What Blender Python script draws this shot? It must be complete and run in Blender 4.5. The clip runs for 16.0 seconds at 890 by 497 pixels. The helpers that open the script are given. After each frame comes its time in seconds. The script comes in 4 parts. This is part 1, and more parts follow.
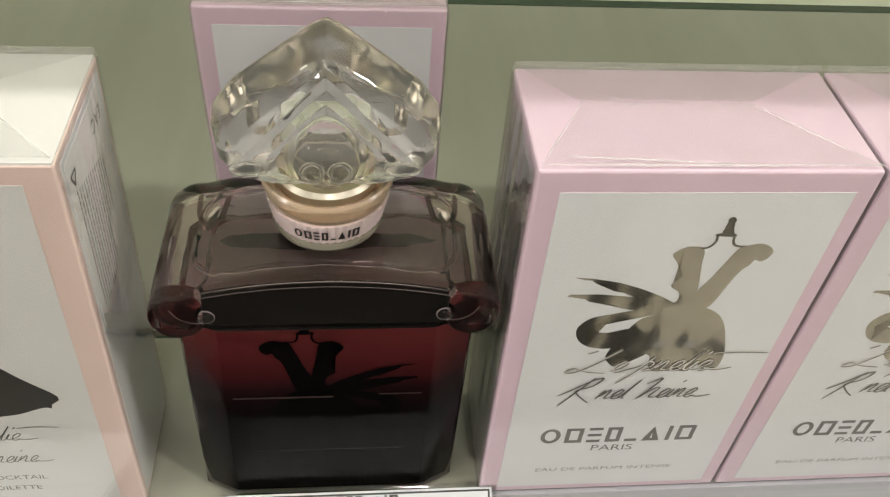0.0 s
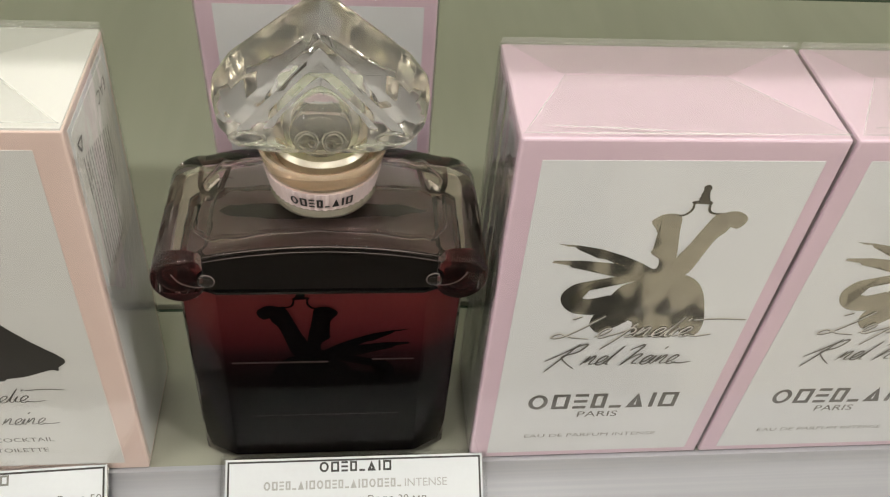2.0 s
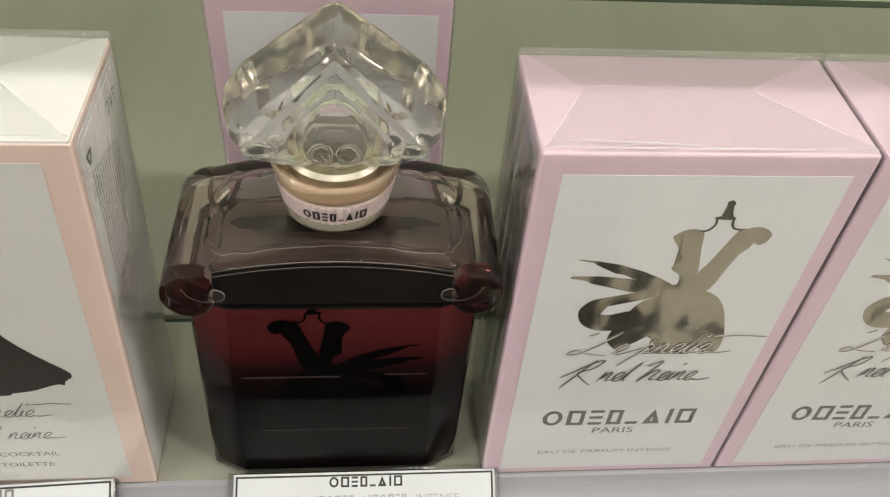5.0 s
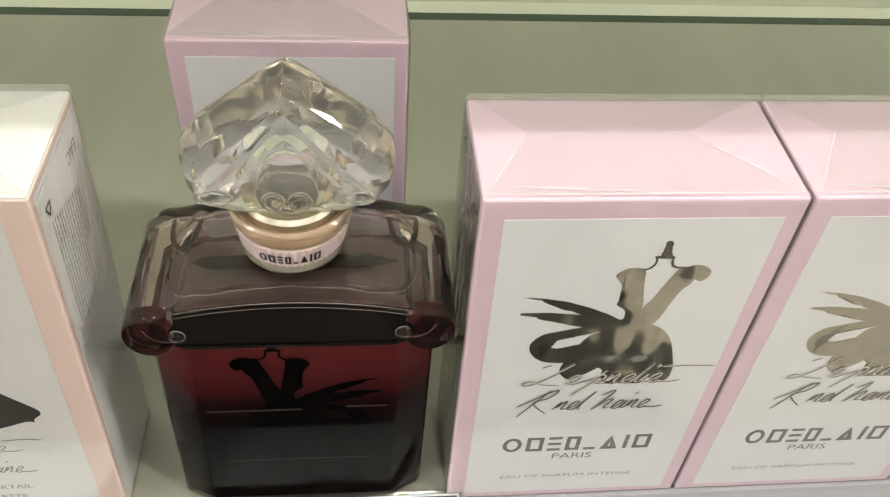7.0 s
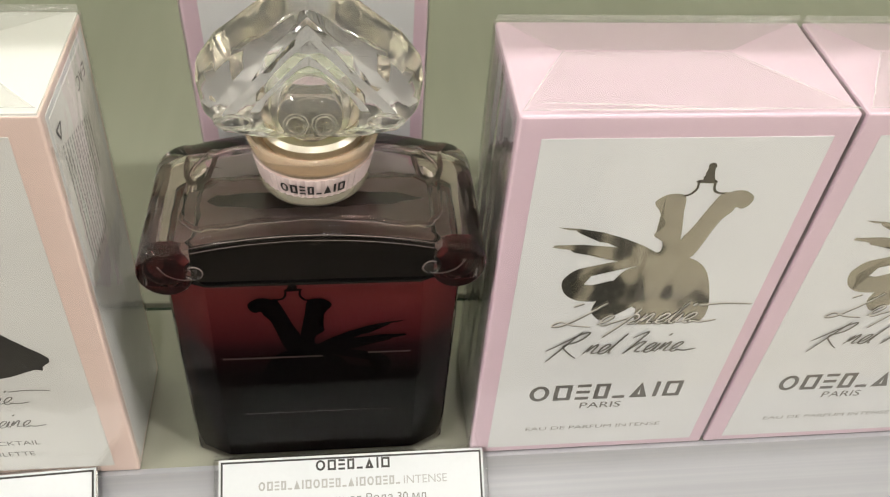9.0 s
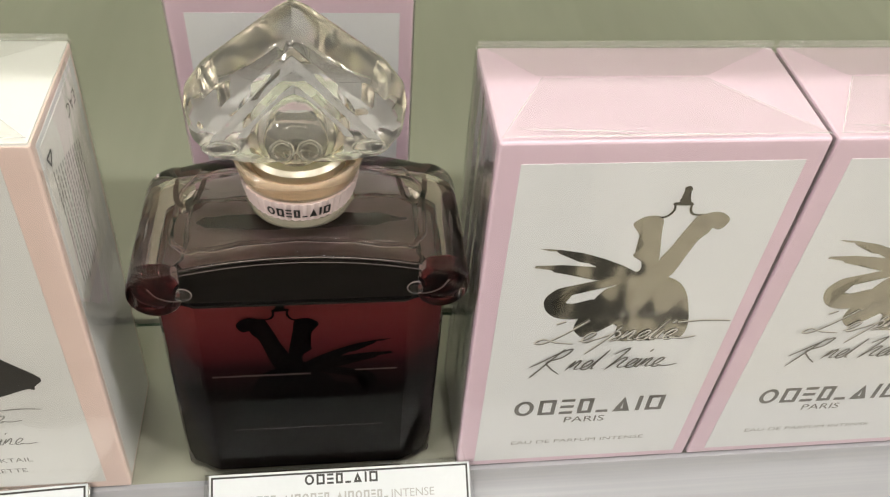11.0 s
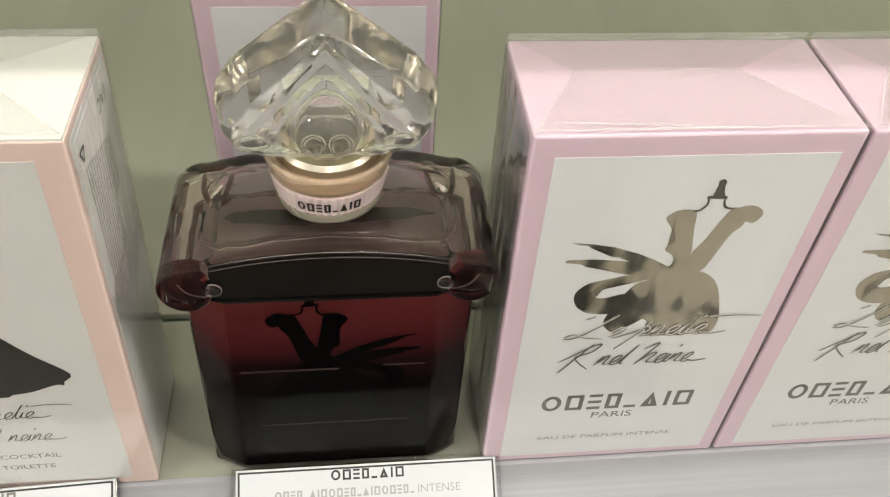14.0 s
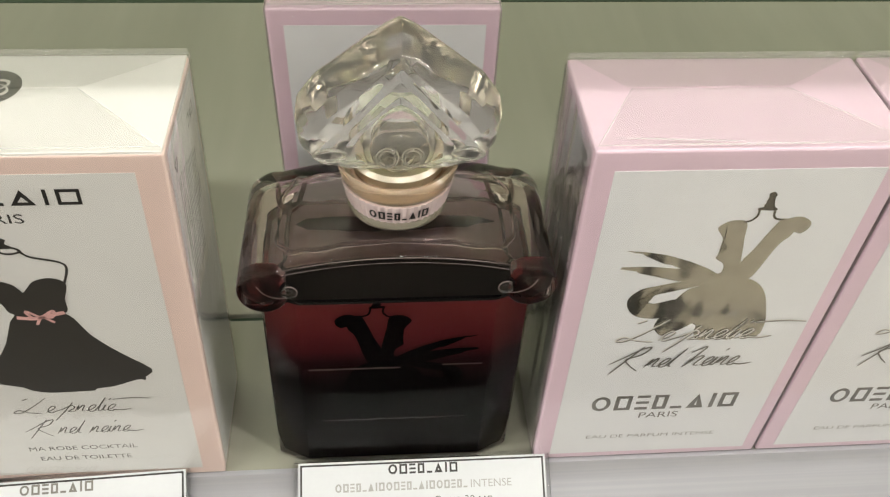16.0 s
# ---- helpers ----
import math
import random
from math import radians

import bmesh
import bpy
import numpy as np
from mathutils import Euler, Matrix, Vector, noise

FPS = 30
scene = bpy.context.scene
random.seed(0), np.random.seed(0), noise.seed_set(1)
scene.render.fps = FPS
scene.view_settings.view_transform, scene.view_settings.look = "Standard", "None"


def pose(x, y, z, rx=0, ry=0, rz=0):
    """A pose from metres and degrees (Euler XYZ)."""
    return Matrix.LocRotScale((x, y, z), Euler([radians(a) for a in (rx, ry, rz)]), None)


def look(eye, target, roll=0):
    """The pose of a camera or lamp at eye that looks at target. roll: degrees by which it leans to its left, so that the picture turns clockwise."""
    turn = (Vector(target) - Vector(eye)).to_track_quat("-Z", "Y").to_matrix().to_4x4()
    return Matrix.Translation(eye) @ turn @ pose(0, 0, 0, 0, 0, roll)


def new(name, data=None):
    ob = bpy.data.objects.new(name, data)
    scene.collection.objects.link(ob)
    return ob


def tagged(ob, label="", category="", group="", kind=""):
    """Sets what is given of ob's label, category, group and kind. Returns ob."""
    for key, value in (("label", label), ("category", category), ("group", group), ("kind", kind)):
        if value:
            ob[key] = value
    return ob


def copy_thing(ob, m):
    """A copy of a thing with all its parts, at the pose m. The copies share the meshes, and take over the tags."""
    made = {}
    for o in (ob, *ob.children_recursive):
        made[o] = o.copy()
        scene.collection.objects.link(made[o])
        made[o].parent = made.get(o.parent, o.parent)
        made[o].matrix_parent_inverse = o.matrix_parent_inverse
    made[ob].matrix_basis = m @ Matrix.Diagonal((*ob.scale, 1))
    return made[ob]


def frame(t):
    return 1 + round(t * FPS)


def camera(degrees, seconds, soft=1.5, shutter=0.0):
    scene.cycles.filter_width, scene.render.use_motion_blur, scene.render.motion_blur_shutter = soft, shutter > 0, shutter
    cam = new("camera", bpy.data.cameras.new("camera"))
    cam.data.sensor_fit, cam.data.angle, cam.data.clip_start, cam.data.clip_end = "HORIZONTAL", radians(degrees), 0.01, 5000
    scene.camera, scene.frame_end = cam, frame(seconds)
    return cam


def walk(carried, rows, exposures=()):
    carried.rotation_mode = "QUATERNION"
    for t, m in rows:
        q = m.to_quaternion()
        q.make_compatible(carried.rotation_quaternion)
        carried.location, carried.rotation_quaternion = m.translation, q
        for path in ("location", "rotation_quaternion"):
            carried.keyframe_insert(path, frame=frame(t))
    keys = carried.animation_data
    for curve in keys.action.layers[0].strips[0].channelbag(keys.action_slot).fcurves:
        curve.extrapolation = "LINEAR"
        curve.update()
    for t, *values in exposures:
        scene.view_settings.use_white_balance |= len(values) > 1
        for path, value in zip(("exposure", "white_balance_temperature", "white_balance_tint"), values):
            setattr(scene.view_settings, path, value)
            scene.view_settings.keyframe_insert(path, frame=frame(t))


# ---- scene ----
cam = camera(55.5, 16.0, 1.2)
PATH = [
    (0, (-0.02987, -0.10736, 0.19812), (-0.005, 0.06758, 0.02127), 5.3),
    (0.5, (-0.03391, -0.11337, 0.20257), (-0.01013, 0.06145, 0.02544), 5.05),
    (1, (-0.03626, -0.12151, 0.20546), (-0.01241, 0.05276, 0.02781), 5.17),
    (1.5, (-0.02961, -0.11941, 0.2014), (-0.00521, 0.05417, 0.02315), 5.29),
    (2, (-0.02829, -0.11687, 0.1996), (-0.00381, 0.05722, 0.02186), 5.35),
    (2.5, (-0.02871, -0.11743, 0.19954), (-0.00455, 0.0566, 0.0217), 5.24),
    (3, (-0.028, -0.11739, 0.20254), (-0.00358, 0.05715, 0.02522), 5.22),
    (3.5, (-0.02854, -0.1162, 0.20306), (-0.00446, 0.05774, 0.02512), 5.19),
    (6, (-0.03057, -0.1111, 0.19612), (-0.00746, 0.06382, 0.019), 5.4),
    (6.5, (-0.03053, -0.11266, 0.20134), (-0.00594, 0.06234, 0.0245), 5.72),
    (7, (-0.02147, -0.11176, 0.20862), (0.00254, 0.06337, 0.03183), 4.78),
    (7.5, (-0.02268, -0.11395, 0.20881), (0.00157, 0.06056, 0.03145), 4.18),
    (8, (-0.024, -0.11729, 0.20129), (0.00073, 0.05733, 0.0241), 4.34),
    (8.5, (-0.0286, -0.11344, 0.193), (-0.0029, 0.06132, 0.01607), 4.56),
    (9, (-0.02859, -0.1148, 0.19329), (-0.00186, 0.0594, 0.01597), 4.77),
    (11.5, (-0.0259, -0.1152, 0.19908), (0.00248, 0.05974, 0.02276), 4.86),
    (12, (-0.02529, -0.11377, 0.19913), (0.00156, 0.06085, 0.02225), 4.52),
    (12.5, (-0.02802, -0.11562, 0.20216), (-0.00031, 0.05885, 0.02525), 4.72),
    (13, (-0.03099, -0.11967, 0.20485), (-0.00432, 0.05515, 0.02814), 4.45),
    (13.5, (-0.03026, -0.11526, 0.19468), (-0.00359, 0.05819, 0.01662), 4.55),
    (14, (-0.03087, -0.1142, 0.19759), (-0.00528, 0.05985, 0.01995), 4.13),
    (14.5, (-0.03395, -0.11533, 0.20092), (-0.00914, 0.05834, 0.02281), 3.95),
    (15, (-0.04712, -0.12709, 0.20504), (-0.02827, 0.04675, 0.02636), 2.83),
    (15.5, (-0.04477, -0.12221, 0.20075), (-0.0266, 0.05228, 0.02265), 2.98),
    (16, (-0.03961, -0.12015, 0.2051), (-0.02133, 0.05502, 0.02768), 2.9),
]
walk(cam, [(t, look(eye, target, roll)) for t, eye, target, roll in PATH],
     exposures=[(0, -0.2), (6.5, -0.2), (7.0, 0.05), (14.4, 0.0), (15.0, -0.07), (16, -0.03)])

# ---------------------------------------------------------------- world and lamps
world = bpy.data.worlds.new("shop_air")
scene.world = world
world.use_nodes = True
world.node_tree.nodes["Background"].inputs[0].default_value = (0.9, 0.93, 0.85, 1)
world.node_tree.nodes["Background"].inputs[1].default_value = 0.02


def ceiling_lamp(x, y, size, watts, tint):
    data = bpy.data.lights.new("ceiling_lamp", "AREA")
    data.shape, data.size, data.energy, data.color = "DISK", size, watts, tint
    ob = new("ceiling_lamp", data)
    ob.matrix_world = look((x, y, 1.58), (x, y, 0))
    return ob


WARM = (1.0, 0.96, 0.90)
for lx, ly, size, watts in ((-0.42, -0.34, 0.03, 6), (0.48, -0.34, 0.03, 11), (-0.10, 0.12, 0.06, 3.5),
                            (-2.3, -0.7, 0.5, 55), (0.1, -1.2, 0.08, 10), (2.4, -0.6, 0.5, 61),
                            (-1.3, -2.7, 0.5, 9), (0.2, -2.7, 0.5, 9), (1.6, -2.7, 0.5, 9)):
    ceiling_lamp(lx, ly, size, watts, WARM)


# ---------------------------------------------------------------- materials
def material(name):
    m = bpy.data.materials.new(name)
    m.use_nodes = True
    return m, m.node_tree, m.node_tree.nodes["Principled BSDF"]


def coords(tree, scale):
    tc = tree.nodes.new("ShaderNodeTexCoord")
    mp = tree.nodes.new("ShaderNodeMapping")
    mp.inputs["Scale"].default_value = scale if isinstance(scale, tuple) else (scale,) * 3
    tree.links.new(tc.outputs["Object"], mp.inputs["Vector"])
    return mp.outputs["Vector"]


def noisy(tree, scale, detail=4.0, rough=0.6):
    n = tree.nodes.new("ShaderNodeTexNoise")
    n.inputs["Scale"].default_value, n.inputs["Detail"].default_value, n.inputs["Roughness"].default_value = 1.0, detail, rough
    tree.links.new(coords(tree, scale), n.inputs["Vector"])
    return n.outputs["Fac"]


def ramp(tree, fac, stops):
    r = tree.nodes.new("ShaderNodeValToRGB")
    while len(r.color_ramp.elements) < len(stops):
        r.color_ramp.elements.new(0.5)
    for e, (p, c) in zip(r.color_ramp.elements, stops):
        e.position, e.color = p, (*c, 1) if len(c) == 3 else c
    tree.links.new(fac, r.inputs["Fac"])
    return r.outputs["Color"]


def bump(tree, bsdf, height, strength, distance):
    b = tree.nodes.new("ShaderNodeBump")
    b.inputs["Strength"].default_value, b.inputs["Distance"].default_value = strength, distance
    tree.links.new(height, b.inputs["Height"])
    tree.links.new(b.outputs["Normal"], bsdf.inputs["Normal"])


def paper(name, colour, rough=0.45, vary=0.05, grain=900, relief=0.12, coat=0.0):
    m, tree, bsdf = material(name)
    lo = tuple(c * (1 - vary) for c in colour)
    hi = tuple(min(1, c * (1 + vary * 0.6)) for c in colour)
    mix = tree.nodes.new("ShaderNodeMath")
    mix.operation = "ADD"
    a, b = noisy(tree, 45), noisy(tree, grain, 2)
    half = tree.nodes.new("ShaderNodeMath")
    half.operation, half.inputs[1].default_value = "MULTIPLY", 0.35
    tree.links.new(b, half.inputs[0])
    tree.links.new(a, mix.inputs[0])
    tree.links.new(half.outputs[0], mix.inputs[1])
    tree.links.new(ramp(tree, mix.outputs[0], [(0.35, lo), (0.95, hi)]), bsdf.inputs["Base Color"])
    bsdf.inputs["Roughness"].default_value = rough
    bsdf.inputs["Coat Weight"].default_value = coat
    bsdf.inputs["Coat Roughness"].default_value = 0.12
    bump(tree, bsdf, b, relief, 0.0001)
    return m


def ink(name, colour, rough=0.4):
    m, tree, bsdf = material(name)
    lo = tuple(c * 0.85 for c in colour)
    tree.links.new(ramp(tree, noisy(tree, 700, 2), [(0.3, lo), (0.7, colour)]), bsdf.inputs["Base Color"])
    bsdf.inputs["Roughness"].default_value = rough
    return m


def foil(name, colour, rough=0.16):
    m, tree, bsdf = material(name)
    n = noisy(tree, 260, 3)
    tree.links.new(ramp(tree, n, [(0.3, tuple(c * 0.85 for c in colour)), (0.7, colour)]), bsdf.inputs["Base Color"])
    bsdf.inputs["Metallic"].default_value, bsdf.inputs["Roughness"].default_value = 1.0, rough
    bump(tree, bsdf, noisy(tree, 40, 2), 0.55, 0.006)
    return m


def film(name, haze, wave=0.25):
    """Clear wrapping film: lets light through, with a thin gloss and a trace of white haze."""
    m = bpy.data.materials.new(name)
    m.use_nodes = True
    tree = m.node_tree
    tree.nodes.clear()
    out = tree.nodes.new("ShaderNodeOutputMaterial")
    clear = tree.nodes.new("ShaderNodeBsdfTransparent")
    white = tree.nodes.new("ShaderNodeBsdfDiffuse")
    gloss = tree.nodes.new("ShaderNodeBsdfGlossy")
    white.inputs["Color"].default_value = (0.8, 0.8, 0.78, 1)
    gloss.inputs["Roughness"].default_value = 0.07
    fres = tree.nodes.new("ShaderNodeLayerWeight")
    fres.inputs["Blend"].default_value = 0.5
    steep = tree.nodes.new("ShaderNodeMath")
    steep.operation, steep.inputs[1].default_value = "POWER", 3.2
    sheen = tree.nodes.new("ShaderNodeMath")
    sheen.operation, sheen.inputs[1].default_value, sheen.inputs[2].default_value = "MULTIPLY_ADD", 0.9, 0.05
    tree.links.new(fres.outputs["Facing"], steep.inputs[0])
    tree.links.new(steep.outputs[0], sheen.inputs[0])
    b = tree.nodes.new("ShaderNodeBump")
    b.inputs["Strength"].default_value, b.inputs["Distance"].default_value = wave, 0.001
    tree.links.new(noisy(tree, (60, 60, 25), 3), b.inputs["Height"])
    tree.links.new(b.outputs["Normal"], gloss.inputs["Normal"])
    tree.links.new(b.outputs["Normal"], fres.inputs["Normal"])
    m1, m2 = tree.nodes.new("ShaderNodeMixShader"), tree.nodes.new("ShaderNodeMixShader")
    m1.inputs[0].default_value = haze
    tree.links.new(clear.outputs[0], m1.inputs[1])
    tree.links.new(white.outputs[0], m1.inputs[2])
    tree.links.new(sheen.outputs[0], m2.inputs[0])
    tree.links.new(m1.outputs[0], m2.inputs[1])
    tree.links.new(gloss.outputs[0], m2.inputs[2])
    tree.links.new(m2.outputs[0], out.inputs[0])
    return m


def glass(name, colour, rough=0.0, ior=1.47, wave=0.0):
    m, tree, bsdf = material(name)
    bsdf.inputs["Base Color"].default_value = (*colour, 1)
    bsdf.inputs["Transmission Weight"].default_value = 1.0
    bsdf.inputs["Roughness"].default_value, bsdf.inputs["IOR"].default_value = rough, ior
    if wave:
        bump(tree, bsdf, noisy(tree, 80, 2, 0.4), wave, 0.003)
    return m


PINK = paper("pink_card", (0.73, 0.56, 0.655), 0.38)
PEACH = paper("peach_card", (0.76, 0.60, 0.545), 0.38)
PANEL = paper("pearl_white_card", (0.78, 0.80, 0.82), 0.35, coat=0.2)
CREAM = paper("cream_white_card", (0.79, 0.785, 0.755), 0.4)
SILVER = foil("silver_card", (0.78, 0.76, 0.72), 0.38)
WHITECARD = paper("matt_white_card", (0.70, 0.705, 0.69), 0.4, coat=0.15)
STICKER = paper("sticker_paper", (0.84, 0.83, 0.80), 0.5)
TAGPAPER = paper("tag_paper", (0.515, 0.54, 0.555), 0.6)
BLACK = ink("black_print", (0.018, 0.017, 0.015))
GREY = ink("grey_print", (0.16, 0.155, 0.14))
PALEGREY = ink("pale_grey_print", (0.33, 0.33, 0.32))
SOFTBLACK = ink("charcoal_print", (0.035, 0.032, 0.027), 0.35)
ROSE = ink("rose_print", (0.72, 0.42, 0.40))
WHITEINK = ink("white_print", (0.75, 0.73, 0.68))
FOIL = foil("pewter_foil", (0.62, 0.60, 0.52), 0.14)
DARKFOIL = foil("dark_pewter_foil", (0.20, 0.19, 0.165), 0.25)
FILM = film("clear_film", 0.0, 0.45)
CREASE = film("crease_highlight_film", 0.45, 0.3)
FOLD = film("folded_film", 0.06, 0.5)
LIP = film("welded_film", 0.10, 0.1)
CRYSTAL = glass("crystal", (0.99, 0.985, 0.955), 0.0, 1.50, 0.02)
RIDGE = glass("crystal_cut_edge", (0.99, 0.99, 0.96), 0.0, 1.45)
# A trace of diffuse white stands in for bright reflections inside the crystal.
CRYSTAL.node_tree.nodes["Principled BSDF"].inputs["Transmission Weight"].default_value = 0.95
RIDGE.node_tree.nodes["Principled BSDF"].inputs["Transmission Weight"].default_value = 0.96
CLEAR = glass("clear_bottle_glass", (0.90, 0.84, 0.83), 0.0, 1.13)
CLEAR.node_tree.nodes["Principled BSDF"].inputs["Specular IOR Level"].default_value = 0.02
SMOKE = glass("smoked_mauve_glass", (0.93, 0.855, 0.85), 0.0, 1.45, 0.20)
SMOKE.node_tree.nodes["Principled BSDF"].inputs["Specular IOR Level"].default_value = 0.3
PLASTIC = glass("clear_plastic", (0.95, 0.96, 0.96), 0.05, 1.3)


def make_liquid():
    """Red perfume behind a lacquer that runs from clear red down to black."""
    m, tree, bsdf = material("red_to_black_lacquer")
    tc = tree.nodes.new("ShaderNodeTexCoord")
    sep = tree.nodes.new("ShaderNodeSeparateXYZ")
    tree.links.new(tc.outputs["Object"], sep.inputs[0])
    rng = tree.nodes.new("ShaderNodeMapRange")
    rng.inputs["From Min"].default_value, rng.inputs["From Max"].default_value = 0.034, 0.064
    tree.links.new(sep.outputs["Z"], rng.inputs["Value"])
    col = ramp(tree, rng.outputs[0], [(0.0, (0.005, 0.004, 0.004)), (0.3, (0.016, 0.006, 0.007)), (0.62, (0.078, 0.015, 0.017)), (1.0, (0.135, 0.028, 0.028))])
    tree.links.new(col, bsdf.inputs["Base Color"])
    bsdf.inputs["Roughness"].default_value = 0.5
    bsdf.inputs["Specular IOR Level"].default_value = 0.0
    return m


def make_shelf():
    m, tree, bsdf = material("grey_green_glass_shelf")
    # Streaks in the base colour stand in for soft reflections on the glass.
    tree.links.new(ramp(tree, noisy(tree, (22, 2.5, 6), 4), [(0.3, (0.240, 0.240, 0.192)), (0.75, (0.295, 0.293, 0.241))]), bsdf.inputs["Base Color"])
    bsdf.inputs["Roughness"].default_value = 0.22
    bsdf.inputs["Coat Weight"].default_value, bsdf.inputs["Coat Roughness"].default_value = 0.35, 0.06
    bump(tree, bsdf, noisy(tree, 120, 3), 0.03, 0.0005)
    return m


def make_rail():
    m, tree, bsdf = material("satin_aluminium")
    tree.links.new(ramp(tree, noisy(tree, (4, 700, 700), 3), [(0.3, (0.30, 0.305, 0.325)), (0.7, (0.335, 0.34, 0.36))]), bsdf.inputs["Base Color"])
    bsdf.inputs["Metallic"].default_value, bsdf.inputs["Roughness"].default_value = 0.3, 0.36
    bump(tree, bsdf, noisy(tree, (8, 900, 900), 2), 0.1, 0.0002)
    return m


def make_veil():
    """Half-clear glass of the unseen shelf above: lets part of the light through."""
    m = bpy.data.materials.new("half_clear_shelf_glass")
    m.use_nodes = True
    tree = m.node_tree
    tree.nodes.clear()
    out, mix = tree.nodes.new("ShaderNodeOutputMaterial"), tree.nodes.new("ShaderNodeMixShader")
    clear, dull = tree.nodes.new("ShaderNodeBsdfTransparent"), tree.nodes.new("ShaderNodeBsdfPrincipled")
    clear.inputs["Color"].default_value = (0.86, 0.90, 0.84, 1)
    tree.links.new(ramp(tree, noisy(tree, 12), [(0.3, (0.30, 0.32, 0.26)), (0.7, (0.36, 0.38, 0.31))]), dull.inputs["Base Color"])
    mix.inputs[0].default_value = 0.2
    tree.links.new(clear.outputs[0], mix.inputs[1])
    tree.links.new(dull.outputs[0], mix.inputs[2])
    tree.links.new(mix.outputs[0], out.inputs[0])
    return m


VEIL = make_veil()
LIQUID, SHELF, RAIL = make_liquid(), make_shelf(), make_rail()
EDGE = paper("dark_green_glass_edge", (0.035, 0.055, 0.035), 0.25)
WALL = paper("pale_green_back_panel", (0.50, 0.51, 0.42), 0.5, grain=300)
PLASTER = paper("shop_wall_paint", (0.74, 0.72, 0.67), 0.7, grain=80)
FLOOR = paper("shop_floor_tile", (0.30, 0.28, 0.24), 0.35, grain=60)
DARKSHEET = paper("dark_sheet_pile", (0.018, 0.017, 0.016), 0.8, grain=400)
UNIT = paper("dark_cabinet_front", (0.16, 0.155, 0.14), 0.4, grain=200)


# ---------------------------------------------------------------- mesh helpers
def part(name, bm, mat, parent=None, label=""):
    me = bpy.data.meshes.new(name)
    bm.normal_update()
    bm.to_mesh(me)
    bm.free()
    me.materials.append(mat)
    ob = new(name, me)
    ob.parent = parent
    if label:
        tagged(ob, label)
    return ob


def thing(name, place, label, category, group="", kind=""):
    ob = new(name)
    ob.empty_display_size = 0.01
    ob.location = place
    return tagged(ob, label, category, group, kind)


def smooth(ob, angle=35):
    for p in ob.data.polygons:
        p.use_smooth = True
    ob.data.set_sharp_from_angle(angle=radians(angle))
    return ob


def box(x0, x1, y0, y1, z0, z1, bevel=0.0, seg=2):
    bm = bmesh.new()
    bmesh.ops.create_cube(bm, size=1, matrix=Matrix.LocRotScale(((x0 + x1) / 2, (y0 + y1) / 2, (z0 + z1) / 2), None, (x1 - x0, y1 - y0, z1 - z0)))
    if bevel:
        bmesh.ops.bevel(bm, geom=bm.edges[:], offset=bevel, segments=seg, profile=0.5, affect="EDGES")
    return bm


def catmull(points, closed=True, steps=6):
    out, n = [], len(points)
    for i in range(n if closed else n - 1):
        p = [Vector(points[(i + k) % n] if closed else points[min(max(i + k, 0), n - 1)]) for k in (-1, 0, 1, 2)]
        for s in range(steps):
            t = s / steps
            out.append(0.5 * (2 * p[1] + (p[2] - p[0]) * t + (2 * p[0] - 5 * p[1] + 4 * p[2] - p[3]) * t * t + (3 * p[1] - p[0] - 3 * p[2] + p[3]) * t ** 3))
    if not closed:
        out.append(Vector(points[-1]))
    return out


def slab(outline, y, thick=0.00005, bm=None):
    """A flat printed shape in the x-z plane, facing the viewer, with a little thickness."""
    bm = bm or bmesh.new()
    front = [bm.verts.new((p[0], y - thick, p[1])) for p in outline]
    back = [bm.verts.new((p[0], y, p[1])) for p in outline]
    f = bm.faces.new(front)
    n = len(front)
    for i in range(n):
        bm.faces.new((front[i], back[i], back[(i + 1) % n], front[(i + 1) % n]))
    bmesh.ops.triangulate(bm, faces=[f], ngon_method="EAR_CLIP")
    bmesh.ops.recalc_face_normals(bm, faces=bm.faces[:])
    return bm


def ribbon(points, width, y, bm=None, thick=0.00004, taper=0.35):
    """A pen stroke: a strip along the points, thinner at its ends."""
    bm = bm or bmesh.new()
    pts = [Vector(p) for p in points]
    n, left, right = len(pts), [], []
    for i, p in enumerate(pts):
        d = (pts[min(i + 1, n - 1)] - pts[max(i - 1, 0)])
        d = Vector((-d[1], d[0])).normalized() if d.length else Vector((0, 1))
        w = width * (taper + (1 - taper) * max(0.0, math.sin(math.pi * i / (n - 1))) ** 0.5) / 2
        left.append(bm.verts.new((p[0] + d[0] * w, y - thick, p[1] + d[1] * w)))
        right.append(bm.verts.new((p[0] - d[0] * w, y - thick, p[1] - d[1] * w)))
    for i in range(n - 1):
        bm.faces.new((left[i], left[i + 1], right[i + 1], right[i]))
    return bm


def lathe(profile, segments=48, bm=None):
    """A closed turned shape from (radius, height) pairs."""
    bm = bm or bmesh.new()
    rings = []
    for r, z in profile:
        rings.append([bm.verts.new((r * math.cos(2 * math.pi * k / segments), r * math.sin(2 * math.pi * k / segments), z)) for k in range(segments)])
    for a, b in zip(rings, rings[1:]):
        for k in range(segments):
            bm.faces.new((a[k], a[(k + 1) % segments], b[(k + 1) % segments], b[k]))
    bm.faces.new(list(reversed(rings[0])))
    bm.faces.new(rings[-1])
    return bm


